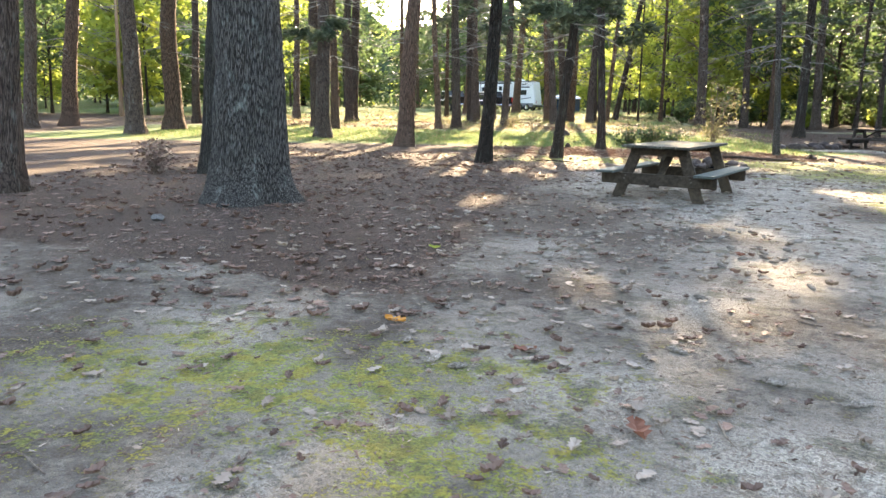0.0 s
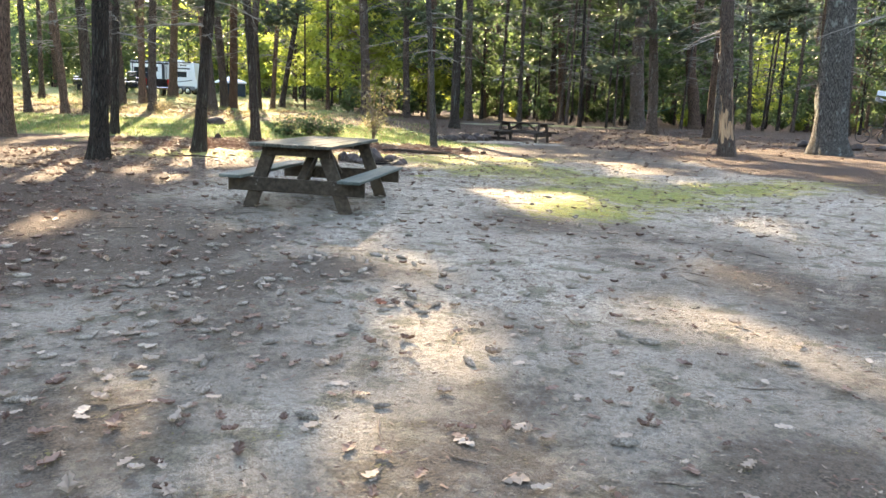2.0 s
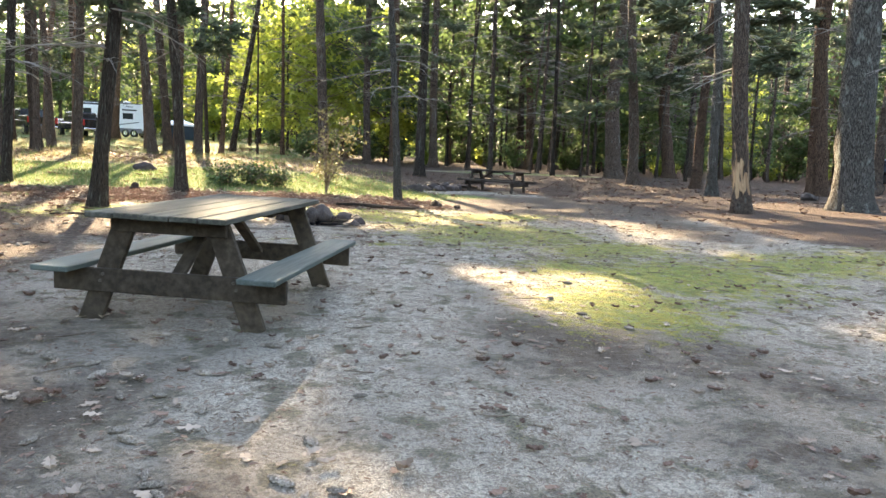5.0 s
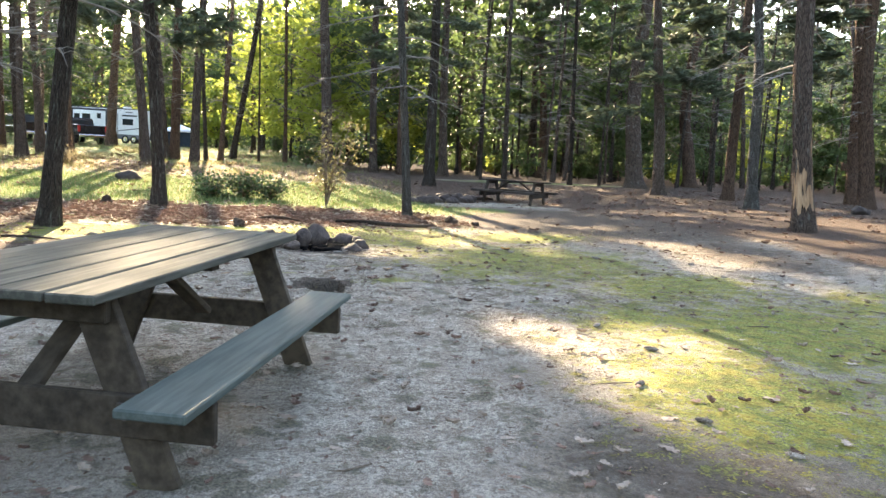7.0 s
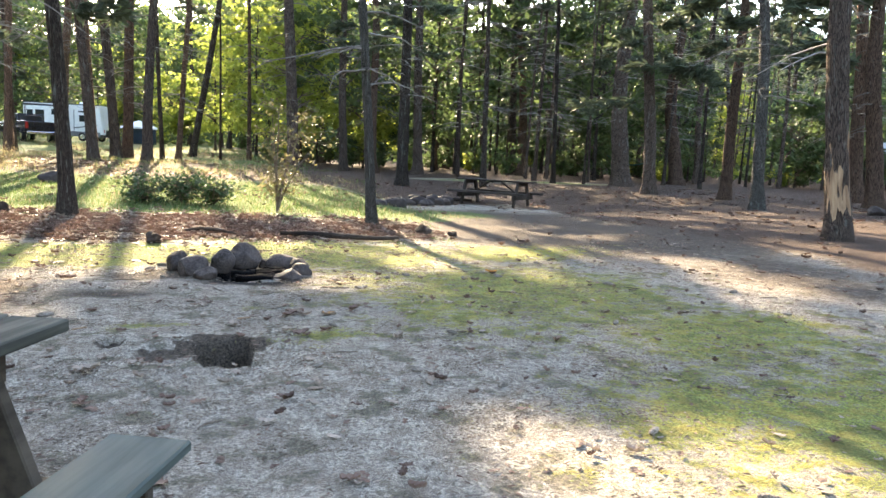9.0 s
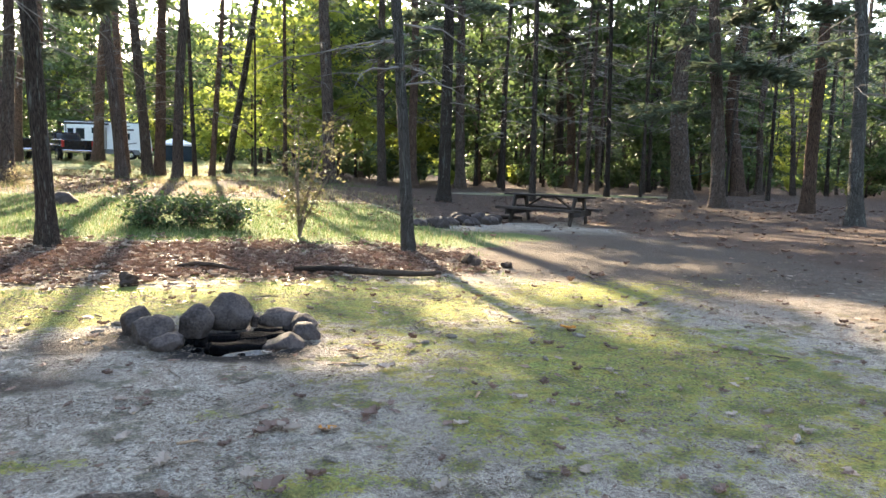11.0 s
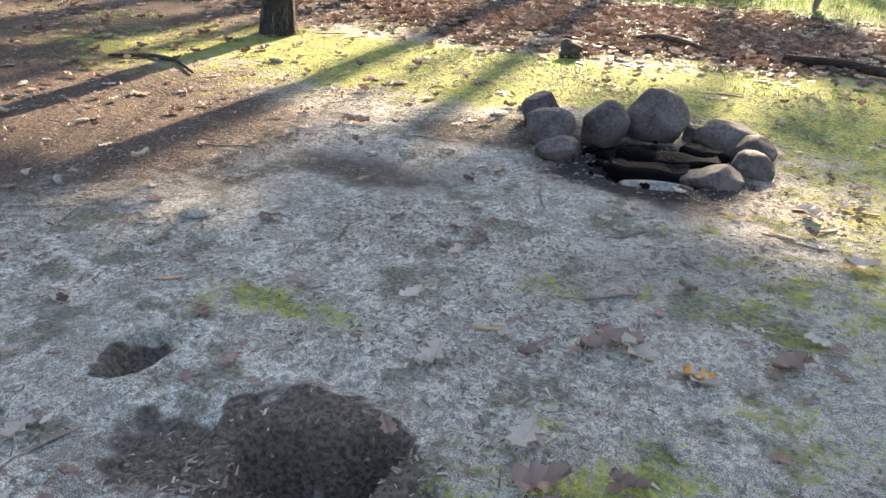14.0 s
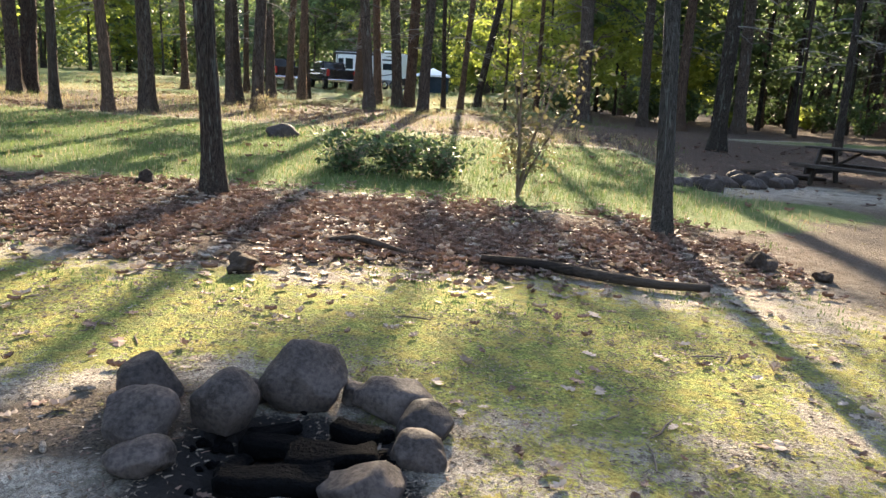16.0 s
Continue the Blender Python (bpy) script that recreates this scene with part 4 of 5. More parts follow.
# fallen log and branches by the leaf bed
def fallen(name, pts, radii, mat, label, category="log", group=""):
    bm = bmesh.new()
    full = [Vector(p) for p in pts]
    tube(bm, full, radii, 10)
    for v in bm.verts:
        v.co += Vector(noise.noise_vector(v.co * 6)) * 0.012
    return tagged(part(name, bm, mat, None, "", True), label, category, group)


def lie(x, y, up):
    return (x, y, fine(x, y) + up)


fallen("fallen_log", [lie(6.2 + 1.85 * u, 20.88 - 0.42 * u + 0.05 * math.sin(7 * u), 0.06) for u in (0, 0.2, 0.4, 0.6, 0.8, 1)], (0.03, 0.042, 0.046, 0.046, 0.04, 0.028), DEADWOOD,
       "thin dark fallen log at the edge of the leaf litter")
fallen("fallen_branch", [lie(4.75 + 0.8 * u, 21.3 - 0.25 * u + 0.08 * math.sin(6 * u), 0.03 + 0.05 * math.sin(3 * u)) for u in (0, 0.3, 0.6, 1)], (0.02, 0.035, 0.03, 0.012), DEADWOOD,
       "crooked dead branch lying on red-brown leaves", "branch")
fallen("fallen_log", [lie(12.0 + 1.8 * u, 31.7 - 0.3 * u, 0.06) for u in (0, 0.3, 0.6, 1)], (0.05, 0.07, 0.06, 0.04), DEADWOOD, "dark log lying behind the old picnic table")
fallen("fallen_branch", [lie(0.9 + 1.0 * u, 17.9 + 0.2 * math.sin(4 * u), 0.02) for u in (0, 0.3, 0.6, 1)], (0.012, 0.02, 0.018, 0.008), DEADWOOD, "dead branch on mossy ground", "branch")
for cx, cy, s in ((4.35, 20.1, 0.10), (8.85, 21.6, 0.13), (1.75, 23.9, 0.12), (9.3, 21.3, 0.08)):
    ob = part("stump", stone_bm(s * 1.3, s, s, cx, 0.5), DEADWOOD, None, "", True)
    ob.matrix_world = pose(cx, cy, fine(cx, cy) + s * 0.3, 0, 0, cx * 50)
    tagged(ob, "small rotten dark stump in the leaf litter", "stump", "rotten stumps")


# ---- vehicles and camp gear beyond the trees ----
def wheel(parent, x, y, z, r, w, rim_mat=CHROME):
    bm = bmesh.new()
    bmesh.ops.create_cone(bm, cap_ends=True, segments=24, radius1=r, radius2=r, depth=w, matrix=Matrix.Rotation(radians(90), 4, "X"))
    bmesh.ops.bevel(bm, geom=[e for e in bm.edges if abs(e.verts[0].co.y - e.verts[1].co.y) < 1e-4], offset=0.03, segments=2, affect="EDGES")
    wh = part("wheel", bm, RUBBER, parent, "", True)
    wh.location = (x, y, z)
    bm = bmesh.new()
    bmesh.ops.create_cone(bm, cap_ends=True, segments=16, radius1=r * 0.6, radius2=r * 0.6, depth=w + 0.02, matrix=Matrix.Rotation(radians(90), 4, "X"))
    part("rim", bm, rim_mat, wh)
    return wh


def travel_trailer(m, length=7.4):
    """White trailer, its tail at x = 0 and its nose towards -x; the wall with the slide-out at y = -1.25."""
    t = empty("travel_trailer", m, "white travel trailer with a dark-trimmed slide-out parked under pines", "trailer")
    w, h = 2.5, 2.55
    bm = blocks((length, w, h, pose(-length / 2, 0, 0.62 + h / 2)), bevel=0.09)
    for v in bm.verts:
        if v.co.x > -0.5:
            v.co.x -= 0.16 * (v.co.z - 0.62)
    part("body", bm, RV_WHITE, t)
    part("skirt", blocks((length - 0.5, w + 0.02, 0.42, pose(-length / 2 - 0.1, 0, 0.62)), bevel=0.02), RV_GREY, t, "dark grey lower body")
    part("slide_out", blocks((3.3, 0.6, 1.95, pose(-5.3, -1.5, 1.82)), bevel=0.04), RV_WHITE, t)
    for x in (-3.68, -6.92):
        part("slide_trim", blocks((0.09, 0.64, 2.0, pose(x, -1.5, 1.82)), bevel=0.01), BLACK, t)
    part("slide_base", blocks((3.3, 0.63, 0.42, pose(-5.3, -1.5, 1.0)), bevel=0.01), RV_GREY, t, "dark grey foot of the slide-out")
    part("roof_trim", blocks((length - 0.5, w + 0.03, 0.10, pose(-length / 2 - 0.2, 0, 3.12)), bevel=0.02), BLACK, t)
    part("awning_roll", blocks((4.2, 0.18, 0.18, pose(-5.1, -1.72, 2.92)), bevel=0.05), BLACK, t)
    part("roof_vent", blocks((0.7, 0.6, 0.22, pose(-2.3, 0, 3.26)), bevel=0.05), RV_WHITE, t)
    for x, y, z, sx, sz in ((-1.75, -1.255, 1.95, 1.0, 0.5), (-4.35, -1.802, 2.35, 0.34, 0.42), (-5.6, -1.802, 2.05, 0.75, 0.85), (-6.5, -1.802, 2.05, 0.5, 0.8)):
        wd = part("window", blocks((sx, 0.04, sz, pose(x, y, z)), bevel=0.015), GLASS, t)
        part("frame", blocks((sx + 0.08, 0.03, 0.05, pose(x, y - 0.005, z + sz / 2)), (sx + 0.08, 0.03, 0.05, pose(x, y - 0.005, z - sz / 2)),
                             (0.05, 0.03, sz, pose(x - sx / 2, y - 0.005, z)), (0.05, 0.03, sz, pose(x + sx / 2, y - 0.005, z)), bevel=0.005), BLACK, wd)
    part("door", blocks((0.65, 0.04, 1.75, pose(-3.1, -1.258, 1.75)), bevel=0.01), RV_WHITE, t)
    part("door_trim", blocks((0.04, 0.05, 1.85, pose(-2.75, -1.26, 1.75)), (0.04, 0.05, 1.85, pose(-3.45, -1.26, 1.75)), bevel=0), BLACK, t)
    part("stripe", blocks((1.5, 0.02, 0.13, pose(-1.6, -1.262, 2.52, 0, 0, 0)), (0.7, 0.02, 0.07, pose(-1.6, -1.262, 2.82)), bevel=0), BLACK, t, "dark lettering band too small to read")
    part("side_stripe", blocks((2.4, 0.02, 0.09, pose(-1.8, -1.262, 1.25, 0, -8, 0)), bevel=0), RV_GREY, t, "grey side stripe")
    part("bumper", blocks((0.14, 2.3, 0.16, pose(0.02, 0, 0.5)), bevel=0.02), BLACK, t)
    for y in (-1.05, 1.05):
        part("tail_light", blocks((0.04, 0.1, 0.3, pose(-0.02, y, 0.95)), bevel=0.01), TAIL, t)
    for x in (-1.15, -2.0):
        for y in (-1.17, 1.17):
            wheel(t, x, y, 0.38, 0.38, 0.22)
    part("hitch", blocks((1.2, 0.12, 0.12, pose(-length - 0.5, 0, 0.5)), bevel=0.01), BLACK, t)
    return t


def pickup(m):
    """Dark pickup, its tail at x = 0, nose towards -x."""
    t = empty("pickup_truck", m, "dark pickup truck with red tail lights parked beside the trailer", "truck")
    bm = blocks((5.6, 1.95, 0.55, pose(-2.8, 0, 0.82)), bevel=0.08)
    part("body", bm, TRUCK, t)
    part("bed_side", blocks((1.9, 0.1, 0.35, pose(-1.0, -0.92, 1.2)), bevel=0.03), TRUCK, t)
    part("bed_side", blocks((1.9, 0.1, 0.35, pose(-1.0, 0.92, 1.2)), bevel=0.03), TRUCK, t)
    part("tailgate", blocks((0.08, 1.75, 0.55, pose(-0.02, 0, 1.08)), bevel=0.03), TRUCK, t)
    bm = blocks((2.2, 1.8, 0.75, pose(-3.0, 0, 1.5)), bevel=0.03)
    for v in bm.verts:
        if v.co.z > 1.6:
            v.co.x = -3.0 + (v.co.x + 3.0) * 0.78
            v.co.y *= 0.86
    part("cab", bm, TRUCK, t)
    part("hood", blocks((1.5, 1.8, 0.25, pose(-4.85, 0, 1.2)), bevel=0.09), TRUCK, t)
    part("rear_window", blocks((0.05, 1.35, 0.4, pose(-2.05, 0, 1.58, 0, -16, 0)), bevel=0.01), GLASS, t)
    for y in (-0.84, 0.84):
        part("side_window", blocks((1.5, 0.03, 0.4, pose(-3.0, y, 1.58, 8 * (1 if y < 0 else -1), 0, 0)), bevel=0.01), GLASS, t)
        part("tail_light", blocks((0.1, 0.16, 0.42, pose(0.0, y * 1.09, 1.1)), bevel=0.02), TAIL, t, "red tail light")
    part("bumper", blocks((0.18, 1.9, 0.2, pose(0.1, 0, 0.62)), bevel=0.04), CHROME, t)
    for x in (-0.95, -4.6):
        for y in (-0.86, 0.86):
            wheel(t, x, y, 0.4, 0.4, 0.26)
    return t


def facing(x, y, degrees, up=0.0):
    return pose(x, y, land(x, y) + up, 0, 0, degrees)


travel_trailer(facing(-1.35, 79.9, -14)).scale = (0.9, 1, 1)
pickup(facing(-3.9, 63.0, -62))
pickup(facing(-7.4, 63.0, -62))

# pop-up shelter beside the trailer
sh = empty("shelter_tent", facing(1.6, 69.6, 10), "blue screen tent with a pale peaked canopy", "tent")
sh.scale = (0.74, 0.74, 0.66)
cv = [(-1.6, -1.6, 2.0), (1.6, -1.6, 2.0), (1.6, 1.6, 2.0), (-1.6, 1.6, 2.0), (0, 0, 2.75), (-1.62, -1.62, 1.8), (1.62, -1.62, 1.8), (1.62, 1.62, 1.8), (-1.62, 1.62, 1.8)]
part_me = polys("canopy", cv, [(0, 1, 4), (1, 2, 4), (2, 3, 4), (3, 0, 4), (5, 6, 1, 0), (6, 7, 2, 1), (7, 8, 3, 2), (8, 5, 0, 3)])
cn = put_mesh("canopy", part_me, TENT_WHITE, sh, "pale canopy cloth")
cn.modifiers.new("cloth", "SOLIDIFY").thickness = 0.02
for x in (-1.5, 1.5):
    for y in (-1.5, 1.5):
        part("pole", rod((x, y, 0), (x, y, 2.0), 0.025), CHROME, sh)
part("screen_wall", blocks((3.0, 0.03, 1.75, pose(0, -1.5, 0.9)), bevel=0.004), TENT_BLUE, sh, "blue cloth wall")
part("screen_wall", blocks((0.03, 3.0, 1.75, pose(1.5, 0, 0.9)), bevel=0.004), TENT_BLUE, sh, "blue cloth wall")

# folding chair by the trailer
ch = empty("folding_chair", facing(-0.2, 68.0, 30), "dark folding camp chair near the trailer", "chair")
part("seat", blocks((0.5, 0.45, 0.03, pose(0, 0, 0.42)), bevel=0.01), BLACK, ch)
part("backrest", blocks((0.5, 0.03, 0.5, pose(0, 0.24, 0.68, 12, 0, 0)), bevel=0.01), BLACK, ch)
for x in (-0.24, 0.24):
    part("leg", rod((x, -0.22, 0), (x, 0.22, 0.42), 0.012), CHROME, ch)
    part("leg", rod((x, 0.22, 0), (x, -0.22, 0.42), 0.012), CHROME, ch)

# camper with an awning under the trees
cp = empty("camper_van", facing(47.7, 38.5, 218.5), "tan camper with dark stripes and a spread awning", "camper")
part("body", blocks((6.4, 2.4, 2.4, pose(0, 0, 1.9)), bevel=0.12), TAN, cp)
part("skirt", blocks((6.2, 2.3, 0.4, pose(0, 0, 0.62)), bevel=0.04), RV_GREY, cp)
for z, h in ((2.55, 0.32), (1.95, 0.5)):
    part("window", blocks((1.3, 0.04, h, pose(-1.9, -1.205, z)), bevel=0.01), GLASS, cp)
    part("window", blocks((1.5, 0.04, h, pose(1.0, -1.205, z)), bevel=0.01), GLASS, cp)
part("stripe", blocks((5.8, 0.02, 0.12, pose(0, -1.206, 1.45)), bevel=0), BLACK, cp, "dark stripe")
part("end_window", blocks((0.03, 1.7, 0.45, pose(3.2, 0, 2.5)), bevel=0.005), GLASS, cp, "dark end window")
part("end_window", blocks((0.03, 1.7, 0.4, pose(3.2, 0, 1.75)), bevel=0.005), GLASS, cp, "dark end window")
part("end_stripe", blocks((0.03, 2.0, 0.10, pose(3.2, 0, 1.25)), bevel=0), BLACK, cp, "dark stripe")
part("awning_valance", blocks((0.04, 3.0, 0.32, pose(2.04, -2.7, 2.86, -7, 0, 0)), (4.6, 0.04, 0.3, pose(-0.3, -4.2, 2.64)), bevel=0.005), TENT_WHITE, cp, "white hanging awning edge")
bm = blocks((4.6, 3.0, 0.05, pose(-0.3, -2.7, 2.95, -7, 0, 0)), bevel=0.01)
part("awning", bm, TENT_WHITE, cp, "white awning cloth")
for x in (-2.5, 1.9):
    part("awning_arm", rod((x, -1.2, 1.5), (x, -4.1, 2.72), 0.03), CHROME, cp)
for x in (-2.1, 2.1):
    for y in (-1.05, 1.05):
        wheel(cp, x, y, 0.38, 0.38, 0.24)
pickup(facing(43.2, 36.9, 38.5))


def bicycle(m, label):
    """Bicycle standing along x."""
    t = empty("bicycle", m, label, "bicycle", "bicycles under the pines")
    for x in (-0.52, 0.52):
        bm = bmesh.new()
        n = 28
        pts = [Vector((math.cos(6.2832 * i / n) * 0.33, 0, math.sin(6.2832 * i / n) * 0.33)) for i in range(n + 1)]
        tube(bm, pts, [0.022] * (n + 1), 6)
        wh = part("wheel", bm, RUBBER, t)
        wh.location = (x, 0, 0.35)
        bm = bmesh.new()
        for i in range(10):
            a = 6.2832 * i / 10
            tube(bm, (Vector((0, 0, 0)), Vector((math.cos(a) * 0.32, 0, math.sin(a) * 0.32))), (0.003, 0.003), 3)
        part("spokes", bm, CHROME, wh)
    P = {"b": (-0.05, 0, 0.3), "s": (-0.2, 0, 0.78), "h": (0.36, 0, 0.82), "r": (-0.52, 0, 0.35), "f": (0.52, 0, 0.35)}
    for a, b in ("bs", "sh", "bh", "br", "sr", "hf"):
        part("frame_tube", rod(P[a], P[b], 0.018), BLACK, t)
    part("saddle", blocks((0.26, 0.14, 0.06, pose(-0.22, 0, 0.9)), bevel=0.02), BLACK, t)
    part("seat_post", rod((-0.2, 0, 0.78), (-0.22, 0, 0.9), 0.014), CHROME, t)
    part("handlebar", rod((0.36, -0.3, 1.0), (0.36, 0.3, 1.0), 0.014), BLACK, t)
    part("stem", rod((0.36, 0, 0.82), (0.36, 0, 1.0), 0.014), CHROME, t)
    return t


bicycle(facing(34.0, 31.2, -35), "dark bicycle standing under the pines")
bicycle(facing(36.2, 29.6, -28), "dark bicycle with a light bag under the pines")
bicycle(facing(33.2, 24.0, -60), "dark bicycle beside the camper")

# hammock between two far pines
hm = empty("hammock", pose(31.0, 47.5, land(31, 47.5) + 1.2, 0, 0, -38), "teal hammock slung between two pines", "hammock")
hv, hf = [], []
for i in range(17):
    u = i / 8 - 1
    for k in range(7):
        a = (k / 6 - 0.5) * 2.2
        w = 0.38 * math.cos(u * 1.5)
        hv.append((u * 1.6, math.sin(a) * w, 0.55 * u * u - 0.25 * math.cos(a) * w))
for i in range(16):
    for k in range(6):
        hf.append((i * 7 + k, i * 7 + k + 1, i * 7 + k + 8, i * 7 + k + 7))
put_mesh("cloth", polys("cloth", hv, hf), TEAL, hm, "", True)
for s in (-1, 1):
    part("rope", rod((s * 1.6, 0, 0.55), (s * 3.0, 0, 1.2), 0.012, 5), TWIG, hm)


# ---- undergrowth ----
def shrub(m, label, seed, height, reach, stems, leaves, size, mat, name="shrub"):
    r = random.Random(seed)
    t = empty(name, m, label, "shrub")
    tips = []
    for _ in range(stems):
        a, ln = r.uniform(0, 6.283), height * r.uniform(0.6, 1.0)
        sp = reach * r.uniform(0.2, 0.9)
        pts = [Vector((math.cos(a) * sp * u ** 1.4 + 0.06 * r.uniform(-1, 1) * u, math.sin(a) * sp * u ** 1.4 + 0.06 * r.uniform(-1, 1) * u, ln * u)) for u in (0, 0.25, 0.5, 0.75, 1)]
        bm = bmesh.new()
        tube(bm, pts, [0.022 * (1 - 0.8 * i / 4) * height / 2 + 0.002 for i in range(5)], 5)
        for _ in range(9):
            i = r.randrange(1, 5)
            e = pts[i] + Vector((r.uniform(-1, 1), r.uniform(-1, 1), r.uniform(-0.2, 0.8))) * reach * 0.38
            tube(bm, (pts[i], e), (0.006, 0.002), 3)
            tips += [e, (e + pts[i]) / 2]
        part("stem", bm, TWIG, t)
    verts, faces = [], []
    for p in tips:
        for _ in range(leaves):
            c = p + Vector((r.gauss(0, 0.11), r.gauss(0, 0.11), r.gauss(0, 0.09)))
            q = Euler((r.uniform(-1, 1), r.uniform(-1, 1), r.uniform(0, 6.28)))
            w, k = size * r.uniform(0.6, 1.4), len(verts)
            for x, y, z in ((-0.5, 0, 0), (0, -0.27, 0.06), (0.5, 0, 0), (0, 0.27, 0.06)):
                v = Vector((x * w, y * w, z * w))
                v.rotate(q)
                verts.append(tuple(c + v))
            faces.append((k, k + 1, k + 2, k + 3))
    put_mesh("foliage", polys("foliage", verts, faces), mat, t)
    return t


shrub(facing(6.65, 25.0, 0), "tall thin shrub with sparse tan leaves", 1, 2.1, 1.0, 8, 6, 0.10, LEAF_SHRUB)
for x, y, s in ((3.9, 26.2, 2), (4.7, 26.5, 3), (5.4, 26.2, 4)):
    shrub(facing(x, y, s * 70), "low green bush at the edge of the grass", s, 0.52, 0.95, 12, 3, 0.10, LEAF_BUSH, "bush")
shrub(facing(-6.2, 11.6, 0), "low reddish-brown dead bush on leaf litter", 7, 0.6, 0.55, 12, 3, 0.07, LITTER, "dead_bush")
shrub(facing(-1.3, 38.0, 0), "mound of dry brush in sunlight", 9, 0.5, 0.9, 14, 2, 0.06, STRAW, "brush_pile")
ub = random.Random(21)
UNDER = []
n = 0
while n < 60:
    x, y = ub.uniform(-14, 62), ub.uniform(46, 82)
    if (-18 < x < 8 and y > 38) or not free(x, y, 1.0) or y < 30 + 0.5 * abs(x - 10):
        continue
    broad = shrub(facing(x, y, n * 40), "green bush in the understorey of the wood", 100 + n, ub.uniform(0.8, 2.0), ub.uniform(0.8, 1.5), 6, 5, 0.24, LEAF_LIME if n % 4 == 0 else LEAF_GREEN, "bush") if n < 8 else None
    if broad:
        UNDER.append(broad)
    else:
        copy_thing(UNDER[n % 8], facing(x, y, n * 77))
    n += 1


# ---- litter on the ground ----
def oak_leaf(c, turn, size, curl, r, verts, faces):
    """A lobed leaf lying on the ground, slightly curled."""
    n = 7
    k = len(verts)
    rows = []
    cs, sn = math.cos(turn), math.sin(turn)
    for i in range(n):
        u = i / (n - 1)
        w = (0.05, 0.24, 0.13, 0.34, 0.17, 0.27, 0.03)[i] * r.uniform(0.85, 1.15)
        for s in (-1, 0, 1):
            x, y = (u - 0.5 + (0.06 if s else 0) * (i % 2)) * size, s * w * size
            z = (curl * (abs(s) * 0.22 + (u - 0.5) ** 2 * 0.5) + 0.05 * r.uniform(-1, 1)) * size
            verts.append((c[0] + x * cs - y * sn, c[1] + x * sn + y * cs, c[2] + z + 0.008))
    for i in range(n - 1):
        for s in range(2):
            a = k + i * 3 + s
            faces.append((a, a + 1, a + 4, a + 3))


def carpet(name, label, count, place, size, mat, seed):
    r = random.Random(seed)
    verts, faces = [], []
    while len(faces) < count * 12:
        x, y = place(r)
        s = size * r.uniform(0.5, 1.3)
        oak_leaf((x, y, fine(x, y) + r.uniform(0, 0.012)), r.uniform(0, 6.283), s, r.uniform(-0.2, 1.2), r, verts, faces)
    ob = put_mesh(name, polys(name, verts, faces), mat)
    return tagged(ob, label, "leaves", kind="stuff")


def inside(x0, x1, y0, y1, test):
    def draw(r):
        while True:
            x, y = r.uniform(x0, x1), r.uniform(y0, y1)
            if r.random() < test(x, y):
                return x, y
    return draw


carpet("leaf_litter", "red-brown fallen leaves piled in a bed", 9500, inside(-1.5, 9.2, 19.6, 25.4, lambda x, y: max(0, bump_at(x, y, 4.4, 22.3, 4.6, 1.65) - 0.1) * 1.3 * (0.15 + 0.85 * smooth(-0.3, 0.1, noise.noise((x * 0.9, y * 1.1, 12.0))))), 0.105, LITTER, 1)
carpet("leaf_litter", "brown dead leaves on needle duff", 3000, inside(-8, 2, 3, 20, lambda x, y: 0.75 * smooth(1.8, -0.8, x) + 0.05), 0.11, LITTER, 2)
carpet("leaf_litter", "pale dead leaves scattered on sand", 1700, inside(-2, 13, -1, 20, lambda x, y: 0.25 + 0.6 * bump_at(x, y, 2, 6, 3, 4)), 0.085, LITTER_PALE, 3)
carpet("leaf_litter", "brown dead leaves scattered on sand and moss", 3000, inside(-2, 14, -1, 21, lambda x, y: 0.3 + 0.6 * bump_at(x, y, 1, 4, 3, 5)), 0.075, LITTER, 4)
carpet("leaf_litter", "brown leaves on the floor under the pines", 2600, inside(-12, 30, 17, 40, lambda x, y: 0.6 if (x > 14 or y > 28) else 0.15), 0.13, LITTER, 5)
carpet("leaf_litter", "drifts of brown leaves beyond the glade", 3600, inside(-22, 9, 33, 60, lambda x, y: smooth(33, 37, y) * smooth(-0.15, 0.25, noise.noise((x * 0.35, y * 0.22, 7.0)))), 0.17, LITTER, 7)

def bits(name, label, count, place, size, mat, seed):
    """Crumbs of bark, needles and broken leaves."""
    r = random.Random(seed)
    verts, faces = [], []
    for _ in range(count):
        x, y = place(r)
        z, a = fine(x, y) + 0.004, r.uniform(0, 6.283)
        ln, w, h = size * r.uniform(0.5, 1.6), size * r.uniform(0.12, 0.45), size * r.uniform(0.05, 0.3)
        c, s, k = math.cos(a), math.sin(a), len(verts)
        for u, v, e in ((-0.5, -0.3, 0), (0.5, -0.5, 0.4), (0.4, 0.5, 0), (-0.4, 0.4, 0.5), (0, 0, 1)):
            verts.append((x + u * ln * c - v * w * s, y + u * ln * s + v * w * c, z + e * h))
        faces += [(k, k + 1, k + 4), (k + 1, k + 2, k + 4), (k + 2, k + 3, k + 4), (k + 3, k, k + 4)]
    return tagged(put_mesh(name, polys(name, verts, faces), mat), label, "litter", kind="stuff")


CAMP = inside(-3, 14, -1.5, 21, lambda x, y: 0.25 + 0.75 * smooth(-0.2, 0.35, noise.noise((x * 0.9, y * 0.9, 4.0))))
bits("ground_litter", "dark crumbs of bark on sand", 26000, CAMP, 0.030, TWIG, 41)
bits("ground_litter", "brown bits of leaf on sand", 14000, CAMP, 0.035, LITTER, 42)
bits("ground_litter", "pale bits of leaf and stone on sand", 11000, CAMP, 0.026, LITTER_PALE, 43)

